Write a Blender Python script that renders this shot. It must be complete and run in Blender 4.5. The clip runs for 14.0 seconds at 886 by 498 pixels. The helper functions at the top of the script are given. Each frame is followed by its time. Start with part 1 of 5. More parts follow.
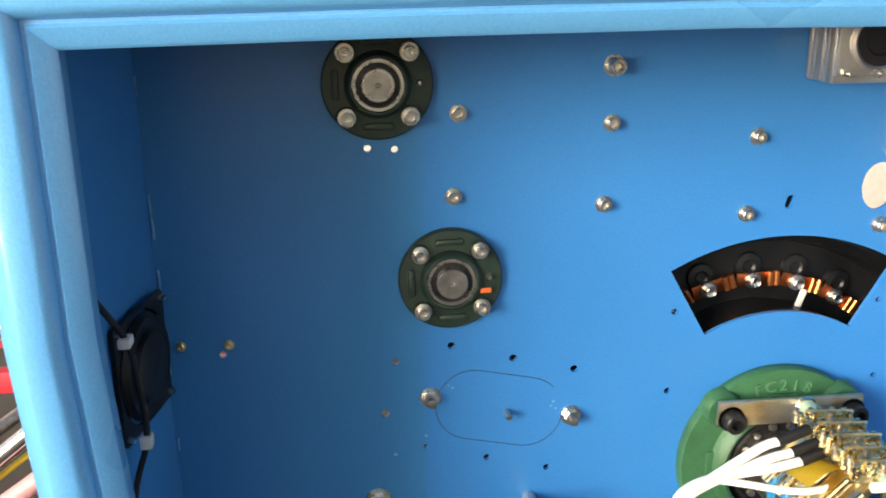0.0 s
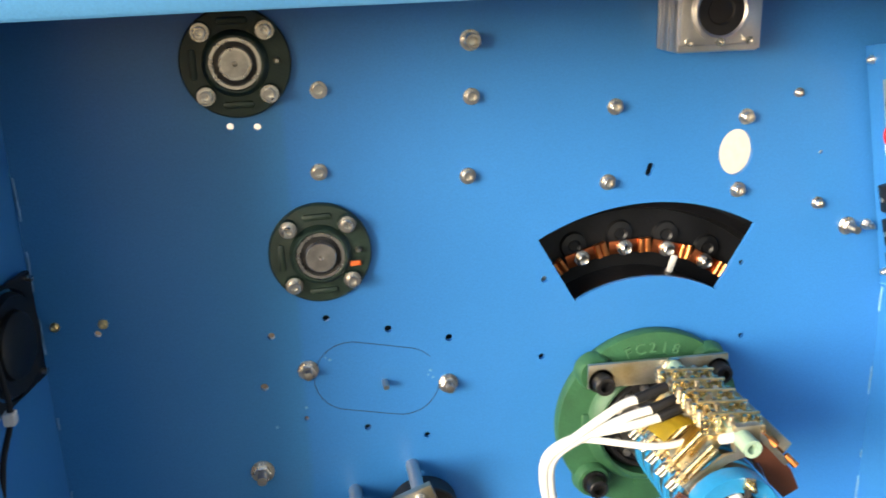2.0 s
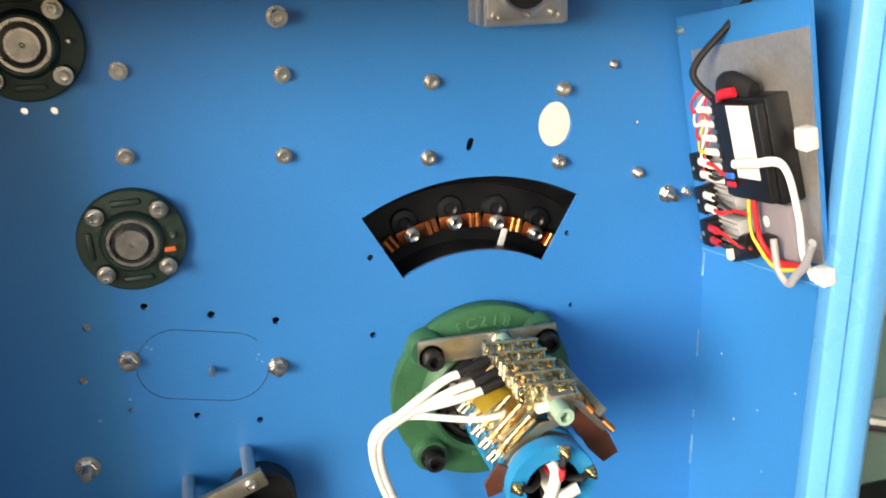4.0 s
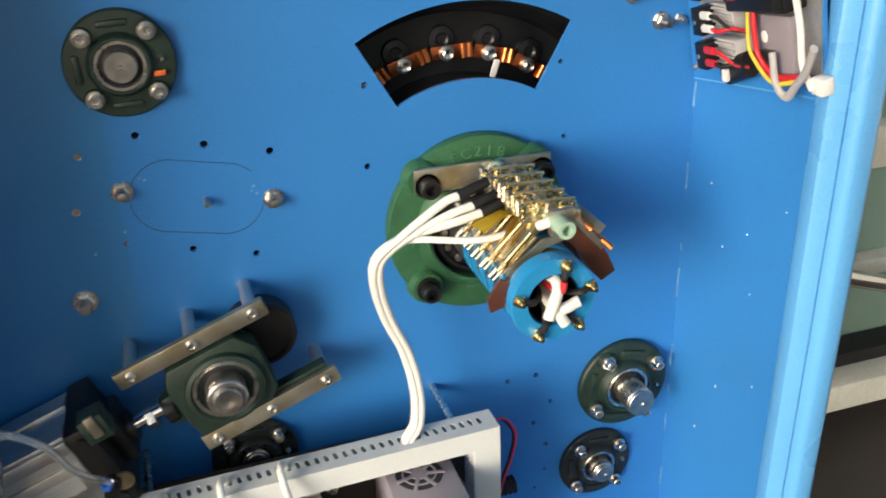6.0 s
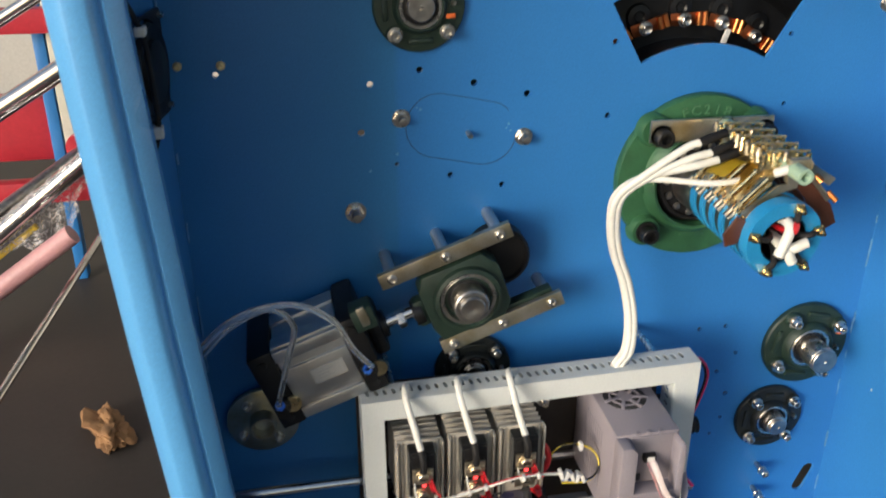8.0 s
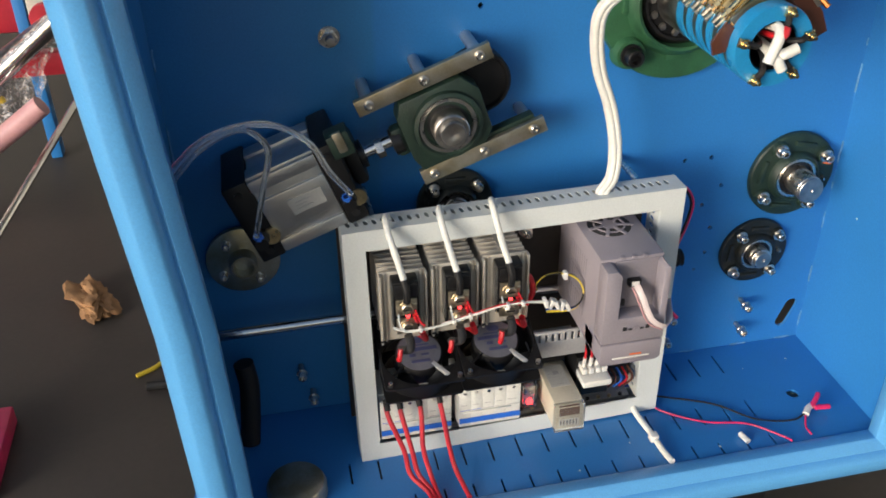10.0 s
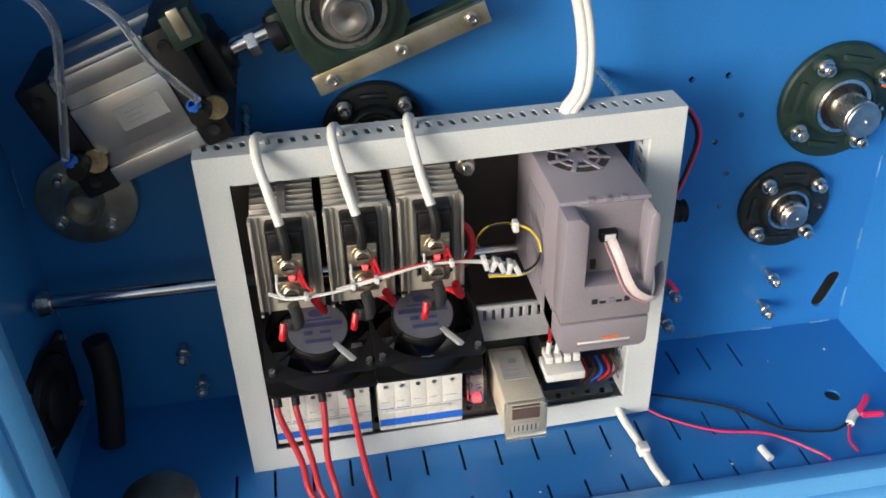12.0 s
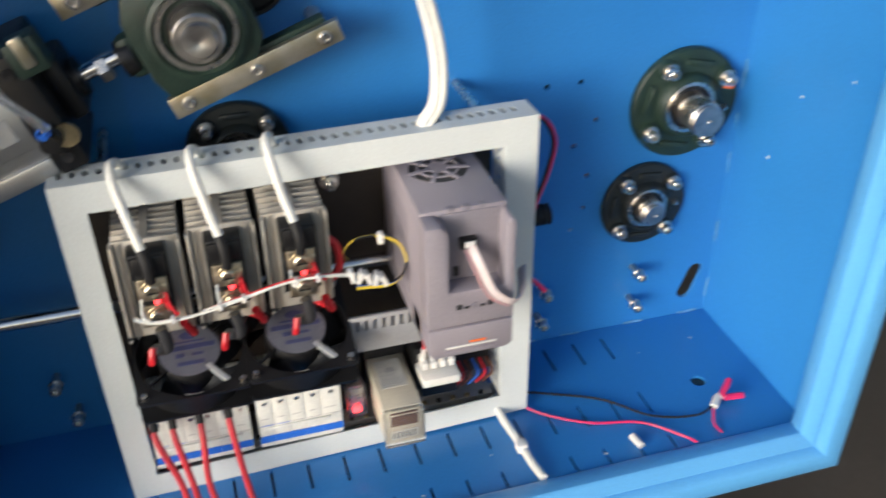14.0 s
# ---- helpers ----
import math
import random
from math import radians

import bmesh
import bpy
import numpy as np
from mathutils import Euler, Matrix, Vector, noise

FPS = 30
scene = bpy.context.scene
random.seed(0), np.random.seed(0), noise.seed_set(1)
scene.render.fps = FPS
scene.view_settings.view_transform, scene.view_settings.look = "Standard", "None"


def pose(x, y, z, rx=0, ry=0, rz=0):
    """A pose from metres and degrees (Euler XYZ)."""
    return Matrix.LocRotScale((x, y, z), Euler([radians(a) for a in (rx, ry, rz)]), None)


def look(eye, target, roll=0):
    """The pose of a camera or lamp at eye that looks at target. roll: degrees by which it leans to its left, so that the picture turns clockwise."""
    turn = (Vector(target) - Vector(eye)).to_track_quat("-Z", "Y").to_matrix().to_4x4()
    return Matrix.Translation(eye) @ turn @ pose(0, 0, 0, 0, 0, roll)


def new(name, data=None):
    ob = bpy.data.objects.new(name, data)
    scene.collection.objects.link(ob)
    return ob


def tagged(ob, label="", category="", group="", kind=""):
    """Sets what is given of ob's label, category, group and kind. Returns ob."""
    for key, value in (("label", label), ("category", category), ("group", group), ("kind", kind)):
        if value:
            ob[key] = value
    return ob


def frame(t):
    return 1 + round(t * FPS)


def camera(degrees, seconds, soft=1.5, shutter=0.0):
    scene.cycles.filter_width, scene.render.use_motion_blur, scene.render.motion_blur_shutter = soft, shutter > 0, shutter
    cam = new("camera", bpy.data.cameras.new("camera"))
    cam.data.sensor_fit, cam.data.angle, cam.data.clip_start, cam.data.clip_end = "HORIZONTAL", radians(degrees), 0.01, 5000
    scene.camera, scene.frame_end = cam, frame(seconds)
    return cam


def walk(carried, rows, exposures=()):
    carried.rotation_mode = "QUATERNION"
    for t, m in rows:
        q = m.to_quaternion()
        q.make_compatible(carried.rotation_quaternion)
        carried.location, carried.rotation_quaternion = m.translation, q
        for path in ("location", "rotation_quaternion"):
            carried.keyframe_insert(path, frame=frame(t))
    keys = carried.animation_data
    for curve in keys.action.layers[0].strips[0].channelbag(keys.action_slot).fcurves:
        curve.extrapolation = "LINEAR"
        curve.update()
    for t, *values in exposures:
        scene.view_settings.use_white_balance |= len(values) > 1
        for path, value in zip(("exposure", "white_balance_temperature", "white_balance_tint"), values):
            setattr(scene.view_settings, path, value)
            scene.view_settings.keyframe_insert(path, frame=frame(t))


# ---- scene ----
cam = camera(52.0, 14.0, 1.7, 0.5)
PATH = [
    (0, (0.207, -0.992, 1.278), (0.43, 0.907, 0.693), -0.7),
    (0.5, (0.219, -0.996, 1.275), (0.468, 0.897, 0.678), -0.4),
    (1, (0.226, -0.991, 1.26), (0.463, 0.896, 0.641), -0.8),
    (1.5, (0.265, -1.012, 1.262), (0.517, 0.875, 0.649), -1.4),
    (2, (0.317, -1.04, 1.263), (0.61, 0.844, 0.658), -1.7),
    (2.5, (0.343, -1.05, 1.269), (0.675, 0.825, 0.657), -1.7),
    (3, (0.373, -1.064, 1.267), (0.783, 0.797, 0.659), -1.6),
    (3.2, (0.383, -1.068, 1.266), (0.837, 0.785, 0.665), -1.0),
    (5.3, (0.453, -1.02, 1.219), (0.951, 0.736, 0.4), -2.2),
    (5.5, (0.437, -1.029, 1.206), (0.95, 0.716, 0.375), -1.8),
    (6, (0.369, -1.067, 1.179), (0.902, 0.654, 0.309), -2.1),
    (6.5, (0.303, -1.1, 1.181), (0.816, 0.633, 0.324), -1.6),
    (7, (0.255, -1.142, 1.179), (0.682, 0.626, 0.346), -0.9),
    (7.5, (0.181, -1.161, 1.182), (0.549, 0.627, 0.364), 0.4),
    (8, (0.139, -1.184, 1.162), (0.477, 0.587, 0.296), 0.2),
    (8.5, (0.12, -1.198, 1.135), (0.456, 0.554, 0.23), -0.1),
    (9, (0.122, -1.199, 1.106), (0.47, 0.505, 0.119), -1.0),
    (9.2, (0.126, -1.209, 1.093), (0.47, 0.481, 0.08), -1.2),
    (11.3, (0.281, -1.052, 0.894), (0.635, 0.585, -0.184), 0.4),
    (11.5, (0.342, -0.952, 0.820), (0.626, 0.700, -0.256), -1.0),
    (12, (0.337, -0.954, 0.827), (0.599, 0.695, -0.260), -1.3),
    (12.5, (0.332, -0.934, 0.813), (0.596, 0.709, -0.282), -0.9),
    (13, (0.328, -0.930, 0.811), (0.592, 0.698, -0.306), -0.8),
    (13.5, (0.336, -0.931, 0.812), (0.658, 0.686, -0.307), -0.4),
    (14, (0.375, -0.978, 0.842), (0.838, 0.628, -0.232), -0.6),
]
EXPOSURES = [(0, 0.50, 6650, 10), (3.2, 0.36, 6600, 10), (5.3, -0.02, 6500, 10), (6, -0.16, 6450, 10), (9, -0.43, 6300, 10), (11.3, -0.42, 6050, 10), (12, -0.36, 6000, 10), (13, -0.26, 6000, 10), (14, -0.20, 6000, 10)]
walk(cam, [(t, look(eye, target, roll)) for t, eye, target, roll in PATH], EXPOSURES)

# ---- light ----
world = bpy.data.worlds.new("world")
scene.world = world
world.use_nodes = True
wn = world.node_tree
sky = wn.nodes.new("ShaderNodeTexSky")
sky.sky_type, sky.sun_disc = "NISHITA", False
sky.sun_elevation, sky.sun_rotation = radians(12), radians(-126)
sky.air_density, sky.dust_density, sky.ozone_density = 1.0, 3.0, 1.0
wn.links.new(sky.outputs[0], wn.nodes["Background"].inputs[0])
wn.nodes["Background"].inputs[1].default_value = 0.26

sun = new("sun", bpy.data.lights.new("sun", "SUN"))
sun.data.energy, sun.data.angle, sun.data.color = 4.0, radians(28), (1.0, 0.97, 0.92)
sun.matrix_world = look((-3.0, -2.25, 0.80), (0, 0, 0))


# ---- materials ----
def mat(name, col, rough=0.5, metal=0.0, vary=0.12, size=8.0, grain=220.0, bump=0.15, coat=0.0, wear=None, rvar=0.1, spec=0.5):
    """A surface with blotches at one scale, grain and fine relief at another."""
    m = bpy.data.materials.new(name)
    m.use_nodes = True
    t = m.node_tree
    b = t.nodes["Principled BSDF"]
    tc = t.nodes.new("ShaderNodeTexCoord")

    def noise_at(scale, detail=4.0):
        n = t.nodes.new("ShaderNodeTexNoise")
        n.inputs["Scale"].default_value, n.inputs["Detail"].default_value = scale, detail
        t.links.new(tc.outputs["Object"], n.inputs["Vector"])
        return n
    big, fine = noise_at(size), noise_at(grain, 2.0)
    ramp = t.nodes.new("ShaderNodeValToRGB")
    dark = [c * (1 - vary) for c in col]
    light = [min(1, c * (1 + vary)) for c in col]
    ramp.color_ramp.elements[0].position, ramp.color_ramp.elements[1].position = 0.32, 0.68
    ramp.color_ramp.elements[0].color, ramp.color_ramp.elements[1].color = (*dark, 1), (*(wear or light), 1)
    t.links.new(big.outputs[0], ramp.inputs[0])
    mix = t.nodes.new("ShaderNodeMix")
    mix.data_type, mix.blend_type = "RGBA", "MULTIPLY"
    mix.inputs[0].default_value = 0.25
    t.links.new(ramp.outputs[0], mix.inputs[6])
    t.links.new(fine.outputs[0], mix.inputs[7])
    t.links.new(mix.outputs[2], b.inputs["Base Color"])
    mr = t.nodes.new("ShaderNodeMapRange")
    mr.inputs[3].default_value, mr.inputs[4].default_value = max(0.03, rough - rvar), min(1, rough + rvar)
    t.links.new(big.outputs[0], mr.inputs[0])
    t.links.new(mr.outputs[0], b.inputs["Roughness"])
    b.inputs["Metallic"].default_value = metal
    b.inputs["Coat Weight"].default_value = coat
    b.inputs["Specular IOR Level"].default_value = spec
    if bump:
        bp = t.nodes.new("ShaderNodeBump")
        bp.inputs["Strength"].default_value, bp.inputs["Distance"].default_value = bump, 0.001
        t.links.new(fine.outputs[0], bp.inputs["Height"])
        t.links.new(bp.outputs[0], b.inputs["Normal"])
    return m


BLUE = mat("blue_enamel", (0.030, 0.20, 0.545), 0.42, 0, 0.07, 3.0, 420, 0.22, 0.15)
# same enamel as the walls, lightened for the light falling on the rim
BLUE_LIT = mat("blue_enamel_lit_rim", (0.11, 0.37, 0.73), 0.30, 0, 0.05, 3.0, 420, 0.3, 0.3)
DGREEN = mat("dark_green_cast_iron", (0.012, 0.030, 0.021), 0.5, 0, 0.25, 40, 300, 0.5)
GREEN = mat("green_cast_iron", (0.03, 0.115, 0.05), 0.5, 0, 0.2, 30, 300, 0.5)
NEARBLACK = mat("near_black_cast_iron", (0.010, 0.014, 0.014), 0.5, 0, 0.25, 40, 300, 0.5)
STEEL = mat("bright_steel", (0.72, 0.69, 0.64), 0.28, 1.0, 0.15, 60, 400, 0.1)
# lighter green stands for light caught on the raised letters
PALEGREENC = mat("lit_green_lettering", (0.075, 0.20, 0.10), 0.45, 0, 0.2, 30, 300, 0.3)
DSTEEL = mat("turned_shaft_steel", (0.52, 0.50, 0.47), 0.36, 1.0, 0.2, 70, 500, 0.15)
ZINC = mat("yellow_zinc_plate", (0.55, 0.47, 0.27), 0.36, 0.9, 0.3, 25, 300, 0.1, wear=(0.55, 0.53, 0.46))
BRASS = mat("brass", (0.82, 0.66, 0.38), 0.3, 1.0, 0.25, 60, 300, 0.1)
COPPER = mat("copper_strip", (0.72, 0.27, 0.09), 0.3, 1.0, 0.2, 60, 300, 0.1)
COPPERD = mat("tarnished_copper", (0.34, 0.10, 0.04), 0.4, 1.0, 0.3, 60, 300, 0.1)
BLACK = mat("black_plastic", (0.007, 0.007, 0.008), 0.45, 0, 0.2, 40, 300, 0.2, spec=0.35)
RUBBER = mat("black_rubber", (0.010, 0.010, 0.011), 0.6, 0, 0.2, 40, 300, 0.2, spec=0.35)
SOOT = mat("black_composite_disc", (0.006, 0.0065, 0.008), 0.4, 0, 0.5, 14, 200, 0.4, spec=0.4)
BLACKSTEEL = mat("black_oxide_steel", (0.03, 0.03, 0.032), 0.4, 0.6, 0.2, 60, 300, 0.2)
ALU = mat("extruded_aluminium", (0.62, 0.62, 0.61), 0.38, 0.9, 0.08, 30, 600, 0.1)
HEATSINK = mat("anodised_heatsink", (0.56, 0.52, 0.45), 0.45, 0.35, 0.12, 30, 600, 0.15)
WHITE = mat("white_powder_coat", (0.62, 0.66, 0.66), 0.45, 0, 0.04, 10, 400, 0.12)
CREAM = mat("white_breaker_plastic", (0.68, 0.68, 0.64), 0.4, 0, 0.04, 20, 300, 0.05)
BEIGE = mat("beige_plastic", (0.56, 0.52, 0.42), 0.4, 0, 0.05, 20, 300, 0.05)
CABLE = mat("white_silicone_cable", (0.74, 0.74, 0.69), 0.45, 0, 0.06, 20, 300, 0.1)
REDW = mat("red_wire", (0.5, 0.012, 0.02), 0.4, 0, 0.1, 20, 300, 0.05)
DARKRED = mat("brick_red_cable", (0.45, 0.016, 0.030), 0.45, 0, 0.15, 20, 300, 0.05)
YELLOW = mat("yellow_insulation", (0.70, 0.52, 0.04), 0.45, 0, 0.1, 20, 300, 0.05)
BLUEP = mat("blue_plastic", (0.03, 0.14, 0.6), 0.35, 0, 0.1, 20, 300, 0.05)
PALEBLUE = mat("blue_resin", (0.02, 0.24, 0.52), 0.3, 0, 0.08, 20, 300, 0.05, 0.3)
BROWN = mat("brown_phenolic_board", (0.10, 0.035, 0.02), 0.35, 0, 0.2, 30, 300, 0.1, 0.2)
GREYVIO = mat("grey_violet_plastic", (0.27, 0.245, 0.28), 0.5, 0, 0.05, 12, 500, 0.25)
# darker copy of the case plastic
GREYVIO2 = mat("darker_grey_violet_plastic", (0.23, 0.21, 0.24), 0.5, 0, 0.05, 12, 500, 0.25)
DUCT = mat("grey_duct_plastic", (0.36, 0.36, 0.37), 0.5, 0, 0.05, 12, 300, 0.1)
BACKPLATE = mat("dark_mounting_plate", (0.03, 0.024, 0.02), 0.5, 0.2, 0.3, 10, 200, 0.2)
GALV = mat("galvanised_plate", (0.46, 0.45, 0.43), 0.45, 0.7, 0.12, 25, 200, 0.1)
PALEGREEN = mat("pale_green_epoxy_tube", (0.34, 0.50, 0.38), 0.4, 0, 0.1, 30, 300, 0.1)
INK = mat("black_ink", (0.02, 0.02, 0.022), 0.5, 0, 0.1, 30, 300, 0.0)
DEEP = mat("hole_shade", (0.01, 0.011, 0.014), 0.7, 0, 0.2, 30, 300, 0.0)
LABEL = mat("silver_label", (0.5, 0.5, 0.48), 0.45, 0.1, 0.06, 30, 300, 0.0)
PAPER = mat("white_label", (0.72, 0.71, 0.68), 0.6, 0, 0.06, 30, 300, 0.0)
BLUELABEL = mat("blue_label", (0.05, 0.06, 0.14), 0.35, 0, 0.2, 60, 300, 0.0)
CONCRETE = mat("dark_workshop_floor", (0.045, 0.038, 0.034), 0.6, 0, 0.25, 2.5, 60, 0.3)
ADDEDWALL = mat("white_added_wall", (0.5, 0.5, 0.48), 0.8, 0, 0.1, 1.5, 60, 0.1)
SEAGREEN = mat("grey_green_painted_steel", (0.16, 0.25, 0.22), 0.45, 0, 0.15, 3, 80, 0.1)
PALEBEAM = mat("pale_painted_beam", (0.55, 0.56, 0.5), 0.5, 0, 0.1, 6, 80, 0.1)
CARDBOARD = mat("crumpled_kraft_paper", (0.30, 0.16, 0.07), 0.8, 0, 0.25, 20, 120, 0.4)
REDPAINT = mat("red_paint", (0.5, 0.03, 0.05), 0.4, 0, 0.1, 6, 80, 0.1)
PINK = mat("magenta_plastic", (0.62, 0.02, 0.12), 0.4, 0, 0.1, 10, 80, 0.1)
ORANGE = mat("orange_mark_paint", (0.8, 0.16, 0.03), 0.5, 0, 0.1, 40, 300, 0.1)
CHROME = mat("chromed_bar", (0.7, 0.7, 0.7), 0.15, 1.0, 0.05, 30, 300, 0.0)
RIBBON = mat("grey_pink_ribbon", (0.60, 0.52, 0.52), 0.45, 0, 0.08, 20, 300, 0.1)
NICKEL = mat("nickel_terminal", (0.66, 0.58, 0.44), 0.32, 1.0, 0.35, 90, 400, 0.4)
GREYSLEEVE = mat("dark_grey_sleeve", (0.032, 0.032, 0.035), 0.5, 0, 0.2, 40, 300, 0.2)
GREYSTRUT = mat("pale_grey_strut", (0.42, 0.43, 0.44), 0.45, 0.2, 0.1, 40, 300, 0.1)
# silver darkened to carry the shade under the heat sinks
FANLABEL = mat("shaded_silver_fan_label", (0.15, 0.155, 0.19), 0.4, 0.2, 0.12, 40, 300, 0.0)
BRONZE = mat("bronze_band", (0.34, 0.23, 0.13), 0.38, 1.0, 0.25, 50, 300, 0.1)
GILT = mat("gilt_brass", (0.86, 0.68, 0.40), 0.22, 1.0, 0.3, 90, 400, 0.15)
PINKTUBE = mat("pale_pink_tube", (0.52, 0.28, 0.30), 0.5, 0, 0.15, 8, 80, 0.2)
SEALANT = mat("pale_weld_bead", (0.14, 0.33, 0.58), 0.5, 0, 0.3, 60, 300, 0.3)


def glassy(name, col, rough, trans):
    m = bpy.data.materials.new(name)
    m.use_nodes = True
    b = m.node_tree.nodes["Principled BSDF"]
    b.inputs["Base Color"].default_value = (*col, 1)
    b.inputs["Roughness"].default_value = rough
    b.inputs["Transmission Weight"].default_value = trans
    b.inputs["IOR"].default_value = 1.45
    return m


HOSE = glassy("clear_air_hose", (0.86, 0.91, 0.95), 0.10, 0.92)
CLEAR = glassy("clear_cover_plastic", (0.95, 0.96, 0.95), 0.05, 0.95)
FILM = glassy("plastic_film", (0.85, 0.82, 0.82), 0.25, 0.0)
ft = FILM.node_tree
fnoise, framp = ft.nodes.new("ShaderNodeTexNoise"), ft.nodes.new("ShaderNodeMapRange")
fnoise.inputs["Scale"].default_value, fnoise.inputs["Detail"].default_value = 28.0, 5.0
framp.inputs[1].default_value, framp.inputs[2].default_value, framp.inputs[3].default_value, framp.inputs[4].default_value = 0.42, 0.68, 0.04, 0.55
ft.links.new(fnoise.outputs[0], framp.inputs[0])
ft.links.new(framp.outputs[0], ft.nodes["Principled BSDF"].inputs["Alpha"])


def glow(name, col, strength):
    m = bpy.data.materials.new(name)
    m.use_nodes = True
    b = m.node_tree.nodes["Principled BSDF"]
    b.inputs["Base Color"].default_value = (*col, 1)
    b.inputs["Emission Color"].default_value = (*col, 1)
    b.inputs["Emission Strength"].default_value = strength
    return m


LED = glow("red_indicator", (1.0, 0.05, 0.05), 4.0)


# ---- building helpers ----
def mesh_of(name, bm, material):
    me = bpy.data.meshes.new(name)
    bmesh.ops.recalc_face_normals(bm, faces=bm.faces)
    bm.to_mesh(me)
    bm.free()
    me.materials.append(material)
    for p in me.polygons:
        p.use_smooth = True
    me.set_sharp_from_angle(angle=radians(35))
    return me


def part(name, bm, material, parent, label=""):
    ob = new(name, mesh_of(name, bm, material))
    ob.parent = parent
    return tagged(ob, label)


def solo(name, bm, material, label, category, group="", kind="", m=None):
    ob = new(name, mesh_of(name, bm, material))
    if m is not None:
        ob.matrix_basis = m
    return tagged(ob, label, category, group, kind)


def thing(name, label, category, group="", kind="", m=None):
    ob = new(name)
    ob.empty_display_size = 0.02
    if m is not None:
        ob.matrix_basis = m
    return tagged(ob, label, category, group, kind)


def box(lo, hi, bevel=0.0, bm=None, m=None, seg=2):
    """A block between two corners, its edges rounded."""
    own = bmesh.new()
    c = [(a + b) / 2 for a, b in zip(lo, hi)]
    s = [max(abs(b - a), 1e-5) for a, b in zip(lo, hi)]
    bmesh.ops.create_cube(own, size=1, matrix=Matrix.Translation(c) @ Matrix.Diagonal((*s, 1)))
    if bevel:
        bmesh.ops.bevel(own, geom=own.edges[:], offset=min(bevel, min(s) * 0.45), segments=seg, profile=0.5, affect="EDGES")
    if m is not None:
        own.transform(m)
    return merge(bm, own)


def merge(bm, own):
    if bm is None:
        return own
    tmp = bpy.data.meshes.new("tmp")
    own.to_mesh(tmp)
    own.free()
    bm.from_mesh(tmp)
    bpy.data.meshes.remove(tmp)
    return bm


def lathe(profile, seg=32, bm=None, m=None):
    """Turns (radius, distance out of the wall) rows about the y axis."""
    own = bmesh.new()
    rings = []
    for r, d in profile:
        if r < 1e-6:
            rings.append([own.verts.new((0, -d, 0))])
        else:
            rings.append([own.verts.new((r * math.cos(2 * math.pi * k / seg), -d, r * math.sin(2 * math.pi * k / seg))) for k in range(seg)])
    for a, b in zip(rings, rings[1:]):
        for k in range(seg):
            q = [a[k % len(a)], a[(k + 1) % len(a)], b[(k + 1) % len(b)], b[k % len(b)]]
            q = list(dict.fromkeys(q))
            if len(q) > 2:
                own.faces.new(q)
    if m is not None:
        own.transform(m)
    return merge(bm, own)


def smooth_path(pts, n=8):
    """A gliding line through the given points."""
    p = [Vector(q) for q in pts]
    p = [p[0] * 2 - p[1]] + p + [p[-1] * 2 - p[-2]]
    out = []
    for i in range(1, len(p) - 2):
        a, b, c, d = p[i - 1:i + 3]
        for k in range(n):
            u = k / n
            out.append(0.5 * (2 * b + (c - a) * u + (2 * a - 5 * b + 4 * c - d) * u * u + (3 * b - a - 3 * c + d) * u ** 3))
    return out + [p[-2]]


def tube(pts, r, seg=10, n=8, bm=None, straight=False, squash=1.0):
    own = bmesh.new()
    path = [Vector(q) for q in pts] if straight else smooth_path(pts, n)
    rings, up = [], None
    for i, c in enumerate(path):
        d = (path[min(i + 1, len(path) - 1)] - path[max(i - 1, 0)]).normalized()
        if up is None:
            up = d.orthogonal().normalized()
        up = (up - d * up.dot(d)).normalized()
        s = d.cross(up)
        rings.append([own.verts.new(c + r * (math.cos(2 * math.pi * k / seg) * up + squash * math.sin(2 * math.pi * k / seg) * s)) for k in range(seg)])
    for a, b in zip(rings, rings[1:]):
        for k in range(seg):
            own.faces.new((a[k], a[(k + 1) % seg], b[(k + 1) % seg], b[k]))
    own.faces.new(rings[0])
    own.faces.new(rings[-1])
    return merge(bm, own)


def rod(a, b, r, seg=16, bm=None):
    return tube([a, b], r, seg, bm=bm, straight=True)


def prism(outline, lo, hi, bm=None, bevel=0.0):
    """An outline in x and z, pushed from y=lo to y=hi."""
    own = bmesh.new()
    f = own.faces.new([own.verts.new((x, lo, z)) for x, z in outline])
    ext = bmesh.ops.extrude_face_region(own, geom=[f])
    bmesh.ops.translate(own, vec=(0, hi - lo, 0), verts=[v for v in ext["geom"] if isinstance(v, bmesh.types.BMVert)])
    if bevel:
        bmesh.ops.recalc_face_normals(own, faces=own.faces)
        bmesh.ops.bevel(own, geom=own.edges[:], offset=bevel, segments=2, profile=0.5, affect="EDGES")
    return merge(bm, own)


def sheet(name, outer, cuts, thick):
    """A plate in x and y with openings right through it, as a mesh."""
    cu = bpy.data.curves.new(name, "CURVE")
    cu.dimensions, cu.fill_mode, cu.extrude = "2D", "BOTH", thick / 2
    for loop in [outer, *cuts]:
        sp = cu.splines.new("POLY")
        sp.points.add(len(loop) - 1)
        for p, (x, y) in zip(sp.points, loop):
            p.co = (x, y, 0, 1)
        sp.use_cyclic_u = True
    ob = new(name, cu)
    me = bpy.data.meshes.new_from_object(ob.evaluated_get(bpy.context.evaluated_depsgraph_get()))
    bpy.data.objects.remove(ob)
    bm = bmesh.new()
    bm.from_mesh(me)
    bpy.data.meshes.remove(me)
    return bm


